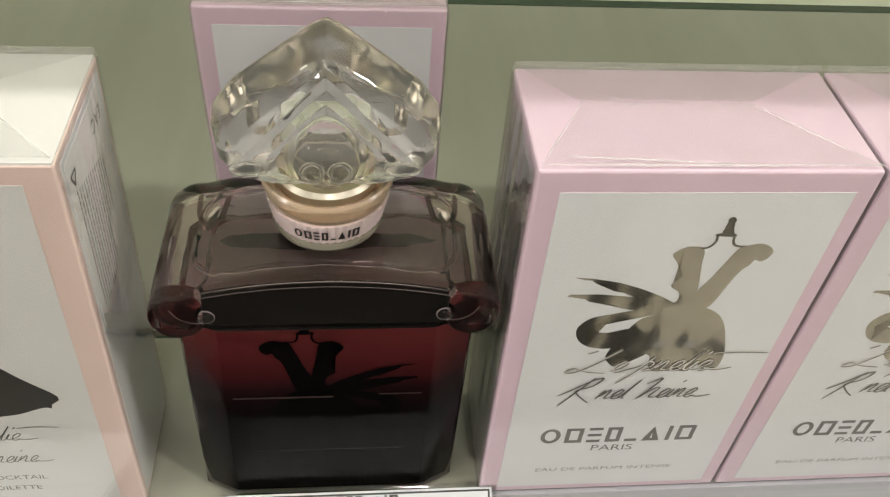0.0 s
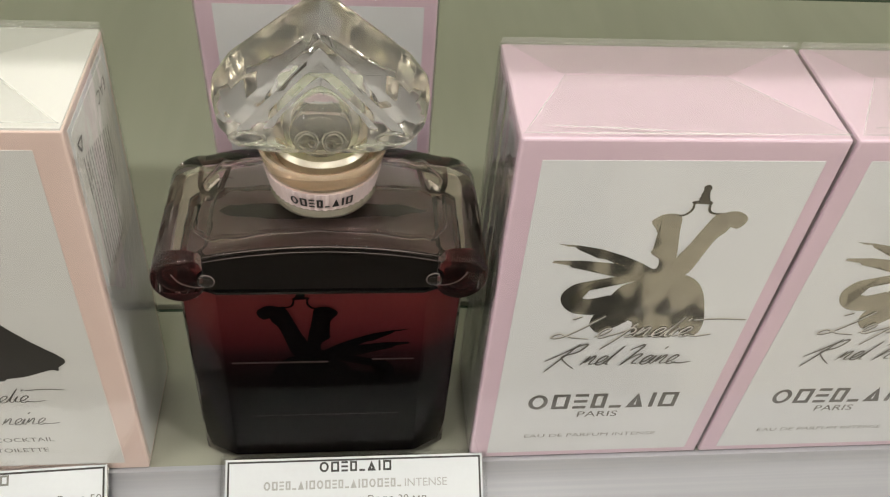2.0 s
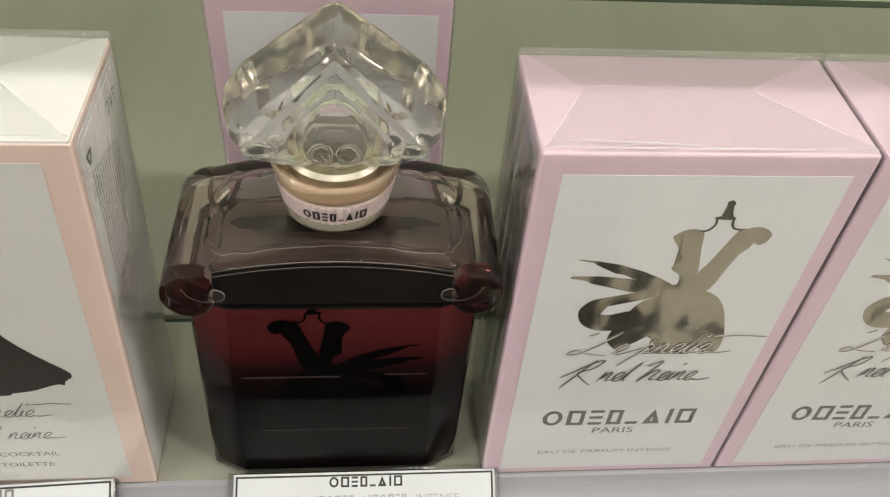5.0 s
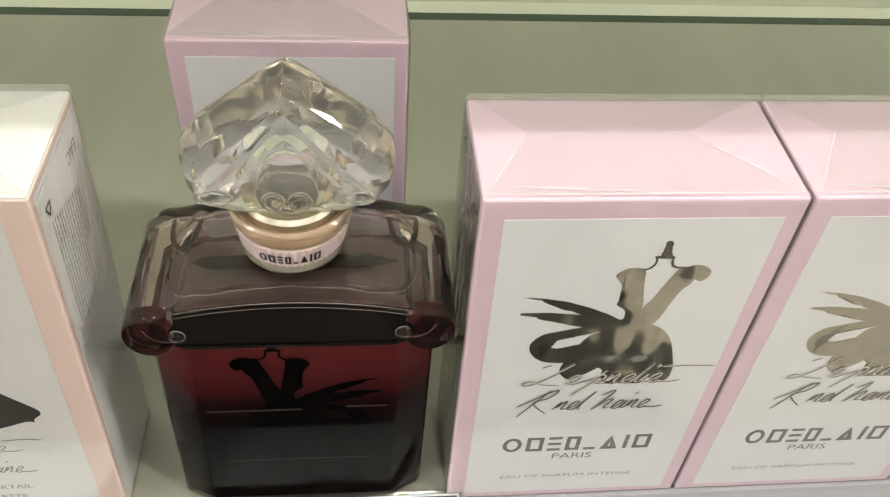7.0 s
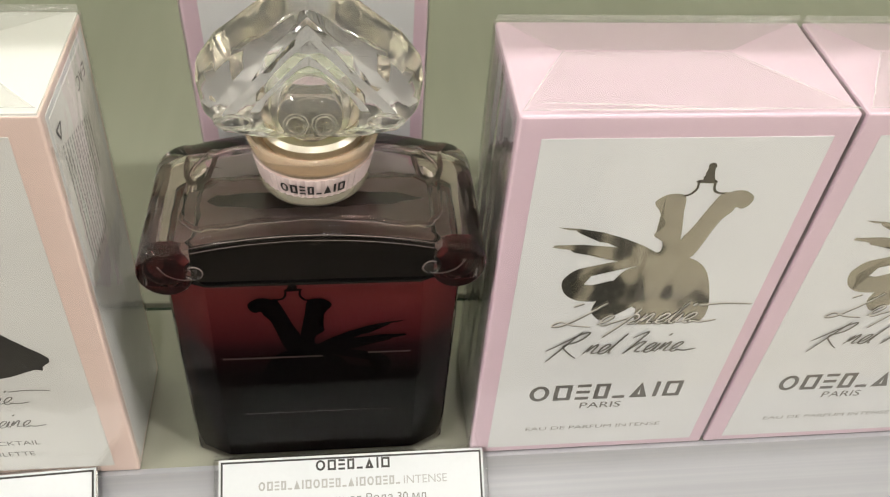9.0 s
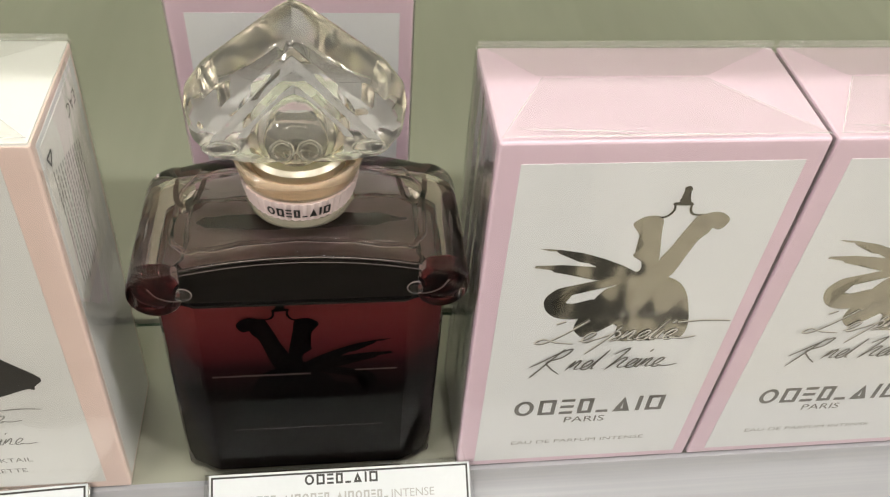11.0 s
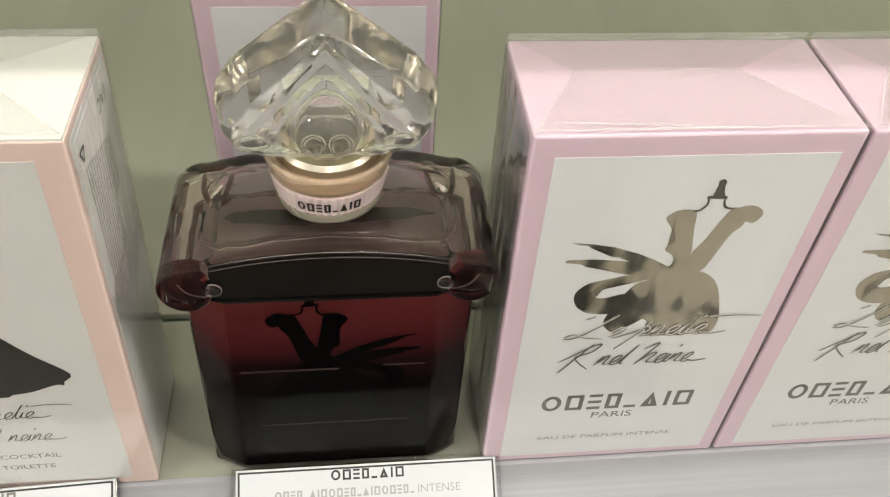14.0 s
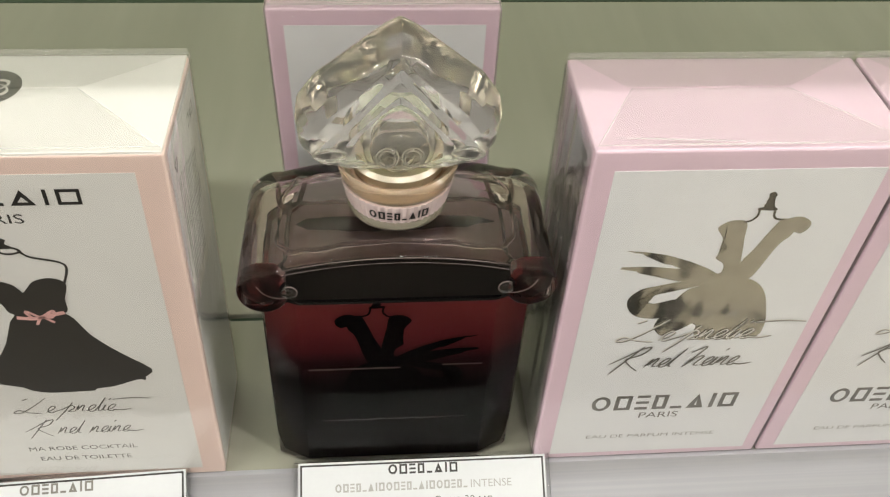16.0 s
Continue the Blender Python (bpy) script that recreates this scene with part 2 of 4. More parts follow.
def tube(points, radius, closed=False, sides=8):
    """A thin round rod along points in space."""
    bm = bmesh.new()
    pts, n, rings = [Vector(p) for p in points], len(points), []
    for i, p in enumerate(pts):
        d = (pts[(i + 1) % n] - pts[i - 1]) if closed else (pts[min(i + 1, n - 1)] - pts[max(i - 1, 0)])
        d.normalize()
        u = d.cross(Vector((0, 1, 0.01))).normalized()
        w = d.cross(u)
        rings.append([bm.verts.new(p + radius * (math.cos(2 * math.pi * k / sides) * u + math.sin(2 * math.pi * k / sides) * w)) for k in range(sides)])
    for i in range(n if closed else n - 1):
        a, b = rings[i], rings[(i + 1) % n]
        for k in range(sides):
            bm.faces.new((a[k], a[(k + 1) % sides], b[(k + 1) % sides], b[k]))
    if not closed:
        bm.faces.new(rings[0][::-1])
        bm.faces.new(rings[-1])
    bmesh.ops.recalc_face_normals(bm, faces=bm.faces[:])
    return bm


def loft(rings):
    bm = bmesh.new()
    vs = [[bm.verts.new(p) for p in ring] for ring in rings]
    n = len(vs[0])
    for a, b in zip(vs, vs[1:]):
        for k in range(n):
            bm.faces.new((a[k], a[(k + 1) % n], b[(k + 1) % n], b[k]))
    bm.faces.new(list(reversed(vs[0])))
    bm.faces.new(vs[-1])
    bmesh.ops.recalc_face_normals(bm, faces=bm.faces[:])
    return bm


def writing(name, text, size, mat, parent, m, width=None, label=""):
    """Lettering with the built-in font as a thin mesh; width sets its length."""
    cu = bpy.data.curves.new(name, "FONT")
    cu.body, cu.size, cu.align_x, cu.extrude = text, 1.0, "CENTER", 0.0
    cu.resolution_u, cu.small_caps_scale = 3, 0.74
    for k, letter in enumerate(text):
        cu.body_format[k].use_small_caps = letter == "h"
    tmp = new(name, cu)
    bpy.context.view_layer.update()
    me = bpy.data.meshes.new_from_object(tmp.evaluated_get(bpy.context.evaluated_depsgraph_get()))
    bpy.data.objects.remove(tmp)
    bpy.data.curves.remove(cu)
    bm = bmesh.new()
    bm.from_mesh(me)
    bm.to_mesh(me)
    bm.free()
    me.transform(Matrix.Scale(size, 4))
    if width and len(me.vertices):
        xs = [v.co.x for v in me.vertices]
        k = width / max(1e-6, max(xs) - min(xs))
        for v in me.vertices:
            v.co.x *= k
    me.transform(m)
    me.materials.clear()
    me.materials.append(mat)
    ob = new(name, me)
    ob.parent = parent
    if label:
        tagged(ob, label)
    return ob


def upright(x, y, z):
    """Lettering that stands on a front face."""
    return pose(x, y, z, 90, 0, 0)


def frames_row(x0, x1, z0, z1, y, count, stroke, bm=None):
    """A wordmark as a row of plain shapes: rings, frames, stacked bars and a triangle."""
    bm = bm or bmesh.new()
    kinds = [(("ring", 1.12), ("frame", 0.98), ("stack", 0.78), ("frame", 0.84), ("foot", 0.70), ("wedge", 1.04), ("bar", 0.34), ("frame", 1.0))[k % 8] for k in range(count)]
    unit = (x1 - x0) / (sum(k[1] for k in kinds) + 0.28 * (count - 1))
    h, a = z1 - z0, x0

    def bar(p, q, c, d):
        slab([(p, c), (q, c), (q, d), (p, d)], y, 0.00003, bm)

    for kind, wide in kinds:
        b = a + wide * unit
        mid = (a + b) / 2
        if kind == "ring":
            turn = [2 * math.pi * i / 28 for i in range(28)]
            rings = [[bm.verts.new((mid + ((b - a) / 2 - e) * math.cos(t), y - 0.00003, z0 + h / 2 + (h / 2 - e) * math.sin(t))) for t in turn] for e in (0.0, stroke)]
            for i in range(28):
                bm.faces.new((rings[0][i], rings[0][(i + 1) % 28], rings[1][(i + 1) % 28], rings[1][i]))
        elif kind == "wedge":
            e = stroke * 1.1
            outer = [bm.verts.new((u, y - 0.00003, v)) for u, v in ((a, z0), (b, z0), (mid, z1))]
            inner = [bm.verts.new((u, y - 0.00003, v)) for u, v in ((a + 1.7 * e, z0 + e), (b - 1.7 * e, z0 + e), (mid, z1 - 2.2 * e))]
            for i in range(3):
                bm.faces.new((outer[i], outer[(i + 1) % 3], inner[(i + 1) % 3], inner[i]))
        elif kind == "frame":
            bar(a, a + stroke, z0, z1), bar(b - stroke, b, z0, z1)
            bar(a + stroke, b - stroke, z0, z0 + stroke), bar(a + stroke, b - stroke, z1 - stroke, z1)
        elif kind == "stack":
            for c in (z0, z0 + (h - stroke) / 2, z1 - stroke):
                bar(a, b, c, c + stroke)
        elif kind == "foot":
            bar(a, b, z0, z0 + stroke)
        else:
            bar(mid - stroke / 2, mid + stroke / 2, z0, z1)
        a = b + 0.28 * unit
    return bm


PEN = {"l": (0.8, [[(0, 0.1), (0.5, 0.4), (0.72, 0.85), (0.45, 1.0), (0.15, 0.6), (0.25, 0.1), (0.6, 0.0), (0.95, 0.2)]]),
       "o": (1.0, [[(0.7, 0.85), (0.35, 1.0), (0.02, 0.5), (0.2, 0.05), (0.55, 0.3), (0.76, 0.95), (0.72, 0.2), (1.0, 0.1)]]),
       "t": (0.6, [[(0.0, 0.15), (0.3, 1.0), (0.5, 2.1)], [(0.5, 2.1), (0.3, 0.9), (0.3, 0.15), (0.6, 0.05)]]),
       "i": (0.45, [[(0.0, 0.1), (0.22, 0.95), (0.16, 0.2), (0.45, 0.1)], [(0.32, 1.7), (0.46, 1.95)]]),
       "n": (1.1, [[(0.0, 0.0), (0.2, 1.0), (0.18, 0.3), (0.55, 1.0), (0.72, 0.85), (0.7, 0.15), (1.05, 0.1)]]),
       "d": (1.0, [[(-0.5, -1.3), (0.1, 0.2), (0.5, 1.5)], [(-1.0, 0.1), (-0.2, 0.5), (0.5, 1.0), (0.85, 0.6), (0.4, 0.1), (0.95, 0.1)]]),
       "S": (2.4, [[(1.9, 2.3), (1.0, 1.0), (0.1, 0.1), (-0.6, 0.1), (-0.2, 0.5), (0.8, 0.1), (2.1, -0.1)], [(-0.2, 2.0), (0.3, 2.3)]]),
       "K": (2.6, [[(0.9, 2.4), (0.5, 1.2), (-0.1, -0.7)], [(-0.9, 0.5), (-0.3, 1.0), (0.9, 2.1), (1.6, 2.3), (1.3, 1.5), (0.3, 1.0), (1.1, 0.3), (2.3, -0.4)]]),
       "N": (1.7, [[(-0.2, 1.6), (0.7, 2.2), (0.5, 1.0), (0.2, -0.1)], [(0.2, -0.1), (0.8, 1.0), (1.3, 1.1), (1.1, 0.2), (1.6, 0.1)]]),
       " ": (0.9, []), "~": (1.6, [[(-0.2, 0.2), (0.7, 0.05), (1.6, 0.25)]]), "-": (0.0, [[(-2.2, 1.75), (-0.6, 1.9), (1.4, 1.75)]])}


def script(x0, x1, z, tall, y, width, marks, bm=None, slant=0.42):
    """A hand-written line as plain pen strokes, laid side by side from x0 to x1; tall is the height of its small strokes."""
    bm = bm or bmesh.new()
    unit, x = (x1 - x0) / sum(PEN[c][0] for c in marks), x0
    for c in marks:
        advance, strokes = PEN[c]
        for pts in strokes:
            ribbon(catmull([(x + u * unit + slant * v * tall, z + v * tall) for u, v in pts], False, 6), width, y, bm, taper=0.55)
        x += advance * unit
    return bm


# ---------------------------------------------------------------- the place
SH = (-0.75, 0.75)
glass_front = part("shelf_front", box(*SH, -0.0005, 0.0530, -0.006, 0, 0.0006), SHELF)
tagged(glass_front, "grey-green glossy glass shelf plate, front strip", "shelf", kind="structure")
glass_back = part("shelf_back", box(*SH, 0.0556, 0.249, -0.006, 0, 0.0006), SHELF)
tagged(glass_back, "grey-green glossy glass shelf plate, rear strip", "shelf", kind="structure")
seam = part("shelf_joint", box(*SH, 0.0530, 0.0556, -0.006, -0.0022), EDGE)
tagged(seam, "dark green joint between two glass shelf plates", "joint", kind="structure")
# Shelf and rail above stay out of view; they shade the carton tops.
upper = part("upper_shelf", box(*SH, 0.0102, 0.245, 0.340, 0.348, 0.0006), VEIL)
tagged(upper, "dim greenish glass shelf above the cartons", "shelf", kind="structure")
upper_rail = part("upper_price_rail", box(*SH, -0.036, 0.010, 0.334, 0.376, 0.002), RAIL)
tagged(upper_rail, "satin silver-grey price rail of the shelf above", "price rail", kind="structure")
edge = part("shelf_rear_edge", box(*SH, 0.249, 0.255, -0.006, 0.0003, 0.0005), EDGE)
tagged(edge, "dark green rear edge of the glass shelf", "shelf edge", kind="structure")
panel = part("wall_back", box(*SH, 0.27, 0.29, -1.1, 1.2), WALL)
tagged(panel, "pale green painted back panel behind the shelf", "wall", kind="structure")
ledge = part("trim", box(*SH, 0.255, 0.27, -0.010, -0.002, 0.0005), WALL)
tagged(ledge, "pale ledge between shelf and back panel", "trim", kind="structure")
front = part("cabinet_front", box(*SH, -0.02, 0.0, -1.1, -0.036), UNIT)
tagged(front, "dark grey cabinet front below the shelf", "cabinet front", kind="structure")
for name, dims, mat, lab in (("floor", (-3, 3, -4, 0.3, -1.15, -1.1), FLOOR, "brownish grey shop floor tiles"),
                             ("ceiling", (-3, 3, -4, 0.5, 1.62, 1.67), PLASTER, "plain painted shop ceiling"),
                             ("wall_west", (-3.1, -3, -4, 0.5, -1.1, 1.62), PLASTER, "plain painted shop wall"),
                             ("wall_east", (3, 3.1, -4, 0.5, -1.1, 1.62), PLASTER, "plain painted shop wall"),
                             ("wall_south", (-3, 3, -4.1, -4, -1.1, 1.62), PLASTER, "plain painted shop wall"),
                             ("wall_north", (-3, 3, 0.4, 0.5, -1.1, 1.62), PLASTER, "plain painted shop wall")):
    tagged(part(name, box(*dims), mat), lab, name.split("_")[0], kind="structure")

# Unseen dark sheet, added so that the foil dress mirrors a dark patch.
runner = part("dark_floor_sheet", box(-1.2, 0.55, -2.2, -0.35, -1.1, -1.092, 0.002), DARKSHEET)
tagged(runner, "unseen dark floor sheet added for the dark reflection in the foil", "floor runner", kind="structure")

# price rail: a sloping, slightly hollow strip along the shelf's front
SLOPE = radians(33)


def on_rail(x, s, up=0.0):
    """A point s metres down the rail's slope, up off its face."""
    return Vector((x, -0.0004 - s * math.cos(SLOPE) - up * math.sin(SLOPE), 0.0012 - s * math.sin(SLOPE) + up * math.cos(SLOPE)))


def price_rail():
    prof = [(0.0, -0.0022), (0.0, 0.0), (0.0012, 0.0006), (0.0024, 0.0), (0.004, -0.0010)]
    prof += [(0.004 + 0.034 * k / 10, -0.0010 - 0.0012 * math.sin(math.pi * k / 10)) for k in range(1, 11)]
    prof += [(0.0395, 0.0), (0.0408, 0.0007), (0.042, 0.0), (0.042, -0.004)]
    rings = [[on_rail(x, s, u - 0.0012) for s, u in prof] for x in (SH[0], SH[1])]
    ob = smooth(part("price_rail", loft(rings), RAIL), 50)
    return tagged(ob, "satin silver-grey price rail along the shelf front", "price rail", kind="structure")


price_rail()


# ---------------------------------------------------------------- cartons
MM = 0.001


def dress_shapes(f):
    """The party dress drawn on the cartons, as flat shapes; f maps its millimetres to a place on the face."""
    g = lambda pts: [f(*p) for p in pts]
    bodice = catmull(g([(28.6, 87.2), (29.8, 88.7), (31.6, 89.4), (34.3, 88.7), (35.0, 84.5), (36.3, 76.9), (36.2, 72), (33, 72.6), (33.0, 74.9), (32.6, 76.6), (30.4, 78.6), (32.0, 80.8), (31.8, 82.4), (30.9, 83.3), (29.9, 85.2)]), True, 3)
    strap = catmull(g([(36.3, 76.9), (37.8, 80.1), (39.1, 83.9), (41.2, 89.2), (42.6, 89.5), (44.2, 90.0), (46.0, 89.8), (47.7, 88.6), (48.1, 87.4), (47.5, 85.9), (46.4, 85.2), (45.1, 85.6), (44.6, 84.2), (43.2, 82.4), (41.9, 78.2), (40.9, 74.4), (39.6, 71.7), (36.0, 70.8)]), True, 3)
    skirt = catmull(g([(33, 73.6), (36.2, 73.4), (39.6, 71.7), (41.6, 70.6), (43.6, 68.7), (45.3, 65.8), (46.6, 62.2), (47.9, 57.6), (48.3, 54.3), (47.7, 51.5), (44.9, 50.8), (43.1, 52.8), (41.6, 50.5), (37.9, 50.7), (33.4, 50.7), (32.0, 53.1), (31.4, 57.0), (28.6, 55.0), (24.9, 52.6), (22.9, 54.0), (21.9, 56.2), (22.7, 59.9), (24.7, 65.0), (26.8, 68.5), (29.4, 69.9)]), True, 3)
    tail = g([(34.0, 71.0), (33.2, 74.0), (32.2, 73.5), (29.2, 75.5), (25.1, 77.6), (20.0, 79.6), (15.1, 80.7), (10.7, 81.2), (13.0, 80.4), (14.4, 80.3), (15.2, 79.5), (17.0, 79.2), (17.8, 78.4), (19.0, 78.1), (19.8, 76.9), (21.4, 76.6), (23.5, 75.4), (28.0, 72.0)])
    tail_low = g([(34.0, 69.5), (32.0, 73.0), (23.5, 75.4), (16.4, 76.3), (10.8, 76.3), (10.4, 75.7), (14.1, 74.9), (14.8, 74.2), (18.0, 73.3), (19.0, 73.6), (20.5, 72.7), (22.6, 71.8), (24.5, 71.3), (29.4, 69.9)])
    loop = catmull(g([(26.0, 71.4), (19.2, 69.9), (16.2, 68.9), (14.3, 66.6), (14.0, 64.7), (14.6, 62.6), (16.1, 60.6), (18.9, 59.2), (23.4, 59.5), (25.2, 65.2), (21.3, 64.4), (18.2, 63.9), (15.6, 64.4), (17.8, 66.9), (21.9, 68.3), (29.4, 69.8)]), True, 3)
    knob = catmull(g([(35.6, 92.1), (39.3, 91.9), (39.2, 92.6), (38.2, 92.9), (38.7, 93.4), (37.9, 93.8), (38.2, 94.6), (37.7, 95.0), (38.3, 95.9), (37.6, 96.9), (36.6, 96.4), (36.9, 95.2), (36.5, 94.4), (37.0, 93.9), (36.3, 93.4), (36.8, 92.9), (35.6, 92.7)]), True, 3)
    strokes = [(catmull(g([(35.8, 92.3), (35.9, 90.6), (34.9, 89.2), (33.6, 88.9)]), False, 5), 0.5 * MM), (catmull(g([(39.1, 92.3), (39.3, 90.6), (40.1, 89.6), (41.8, 89.3)]), False, 5), 0.5 * MM)]
    return [skirt, tail, loop, bodice, strap, knob, tail_low], strokes


def dress_art(parent, f, y, mat, step=0.000006):
    solid, strokes = dress_shapes(f)
    for k, pts in enumerate(solid):
        part("dress_shape", slab(pts, y - k * step, 0.00001), DARKFOIL if k == 5 and mat is FOIL else mat, parent)
    for k, (pts, w) in enumerate(strokes):
        part("dress_stroke", ribbon(pts, w, y - (8 + k) * step, taper=0.8), DARKFOIL if mat is FOIL else mat, parent)


def wrap(parent, w, h, d, sides=True):
    """Clear film round a carton, with its envelope folds on the top."""
    g = 0.0004
    part("film", box(-g, w + g, -g, d + g, 0.0002, h + g, 0.0005), FILM, parent, "clear shiny wrapping film")
    z, i = h + g + 0.0003, 0.0006
    for pts in ([(i, i), (w - i, i), (w - 0.019, 0.019), (0.011, 0.019)], [(i, d - i), (0.010, 0.0195), (w - 0.018, 0.0195), (w - i, d - i)]):
        bm = bmesh.new()
        bm.faces.new([bm.verts.new((x, y, z)) for x, y in pts])
        bmesh.ops.recalc_face_normals(bm, faces=bm.faces[:])
        part("film_fold", bm, FOLD, parent, "folded double film")
    # film creases and front edge, their bright highlights put into a white haze
    for (xa, ya), (xb, yb), wide in (((0.0004, 0.0007), (w - 0.0004, 0.0007), 0.0005), ((0.0004, 0.0004), (0.011, 0.019), 0.00025), ((w - 0.0004, 0.0004), (w - 0.019, 0.019), 0.00025), ((0.004, 0.0030), (w * 0.55, 0.0012), 0.0004)):
        n = 9
        bm = bmesh.new()
        along = Vector((xb - xa, yb - ya, 0))
        side = Vector((-along.y, along.x, 0)).normalized()
        row = [[bm.verts.new(Vector((xa, ya, z + 0.00012)) + along * (i / (n - 1)) + side * (wide * q * (0.25 + abs(math.sin(2.7 * i + 9 * xa))) / 1.2)) for q in (-0.5, 0.5)] for i in range(n)]
        for p, q in zip(row, row[1:]):
            bm.faces.new((p[0], q[0], q[1], p[1]))
        part("film_crease_highlight", bm, CREASE, parent)
    # welded lip of the film along the rear top edge
    part("film_lip", box(0, w, d - 0.0008, d - 0.0002, h + g, h + 0.0017, 0.0002), LIP, parent, "hazy welded lip of the film")
    # loose, rippled film down both sides
    for x, out, seed in ((-g, -1, 1.0), (w + g, 1, 5.0)) if sides else ():
        bm = bmesh.new()
        rows = []
        for iz in range(19):
            v = iz / 18
            row = []
            for iy in range(25):
                u = iy / 24
                bulge = 0.0004 * math.sin(math.pi * u) * (0.55 + 0.45 * math.sin(9 * u + 2.2 * v + seed) * math.sin(21 * u - 1.5 * v + seed))
                row.append(bm.verts.new((x + out * (0.00006 + max(0.0, bulge)), u * (d - 0.0012) + 0.0006, 0.001 + v * (h - 0.002))))
            rows.append(row)
        for a, b in zip(rows, rows[1:]):
            for iy in range(24):
                bm.faces.new((a[iy], a[iy + 1], b[iy + 1], b[iy]))
        smooth(part("film_side", bm, FOLD, parent, "rippled film on the side"), 60)


def pink_carton(place, w, h, d, label, group, art=True):
    root = thing("perfume_box", place, label, "perfume box", group)
    part("carton", box(0, w, 0, d, 0, h, 0.0005), PINK, root, "pale pink card")
    m = w * 0.071
    part("front_panel", box(m, w - m * 0.8, -0.00012, 0.001, m * 0.55, h - m * 1.1, 0), PANEL, root, "pearly white card panel")
    part("side_panel", box(-0.00012, 0.001, 0.004, d - 0.004, m * 0.55, h - m, 0), SILVER, root, "silvery grey side panel")
    part("side_panel", box(w - 0.001, w + 0.00012, 0.004, d - 0.004, m * 0.55, h - m, 0), SILVER, root, "silvery grey side panel")
    if art:
        y = -0.00016
        dress_art(root, lambda a, b: (a * MM * w / 0.062, b * MM * h / 0.1075), y, FOIL)
        part("script_line", script(0.0158, 0.0508, 0.0508, 0.0033, y - 0.00012, 0.00046, "Sl dnltil~-"), GREY, root, "dark edge of the hand-written line")
        part("script_line", script(0.0156, 0.0506, 0.0511, 0.0033, y - 0.00015, 0.00036, "Sl dnltil~-"), WHITEINK, root, "pale hand-written line")
        part("script_line", script(0.0155, 0.0490, 0.0407, 0.0034, y - 0.00015, 0.00048, "Knlt Nlinl~"), GREY, root, "dark hand-written line")
        part("wordmark", frames_row(0.0124, 0.0502, 0.0224, 0.0286, y, 8, 0.00105), GREY, root, "dark grey wordmark as plain shapes")
        writing("town_line", "PARIS", 0.0035, GREY, root, upright(0.0308, y, 0.0186), 0.0103)
        writing("text_line", "EAU DE PARFUM INTENSE", 0.0022, PALEGREY, root, upright(0.0308, y, 0.0094), 0.0350)
    wrap(root, w, h, d)
    return root


LABEL = "pale pink perfume carton in clear film with pewter dress print"
box_a = pink_carton((0, 0, 0.0004), 0.062, 0.1075, 0.031, LABEL, "pink cartons on the shelf")
copy_thing(box_a, pose(0.0631, 0.0, 0.0004))
copy_thing(box_a, pose(0.1263, 0.0005, 0.0004))
pink_carton((-0.0659, 0.0605, 0.0004), 0.0556, 0.1026, 0.029, "pink perfume carton standing behind the bottle in shade", "", False)


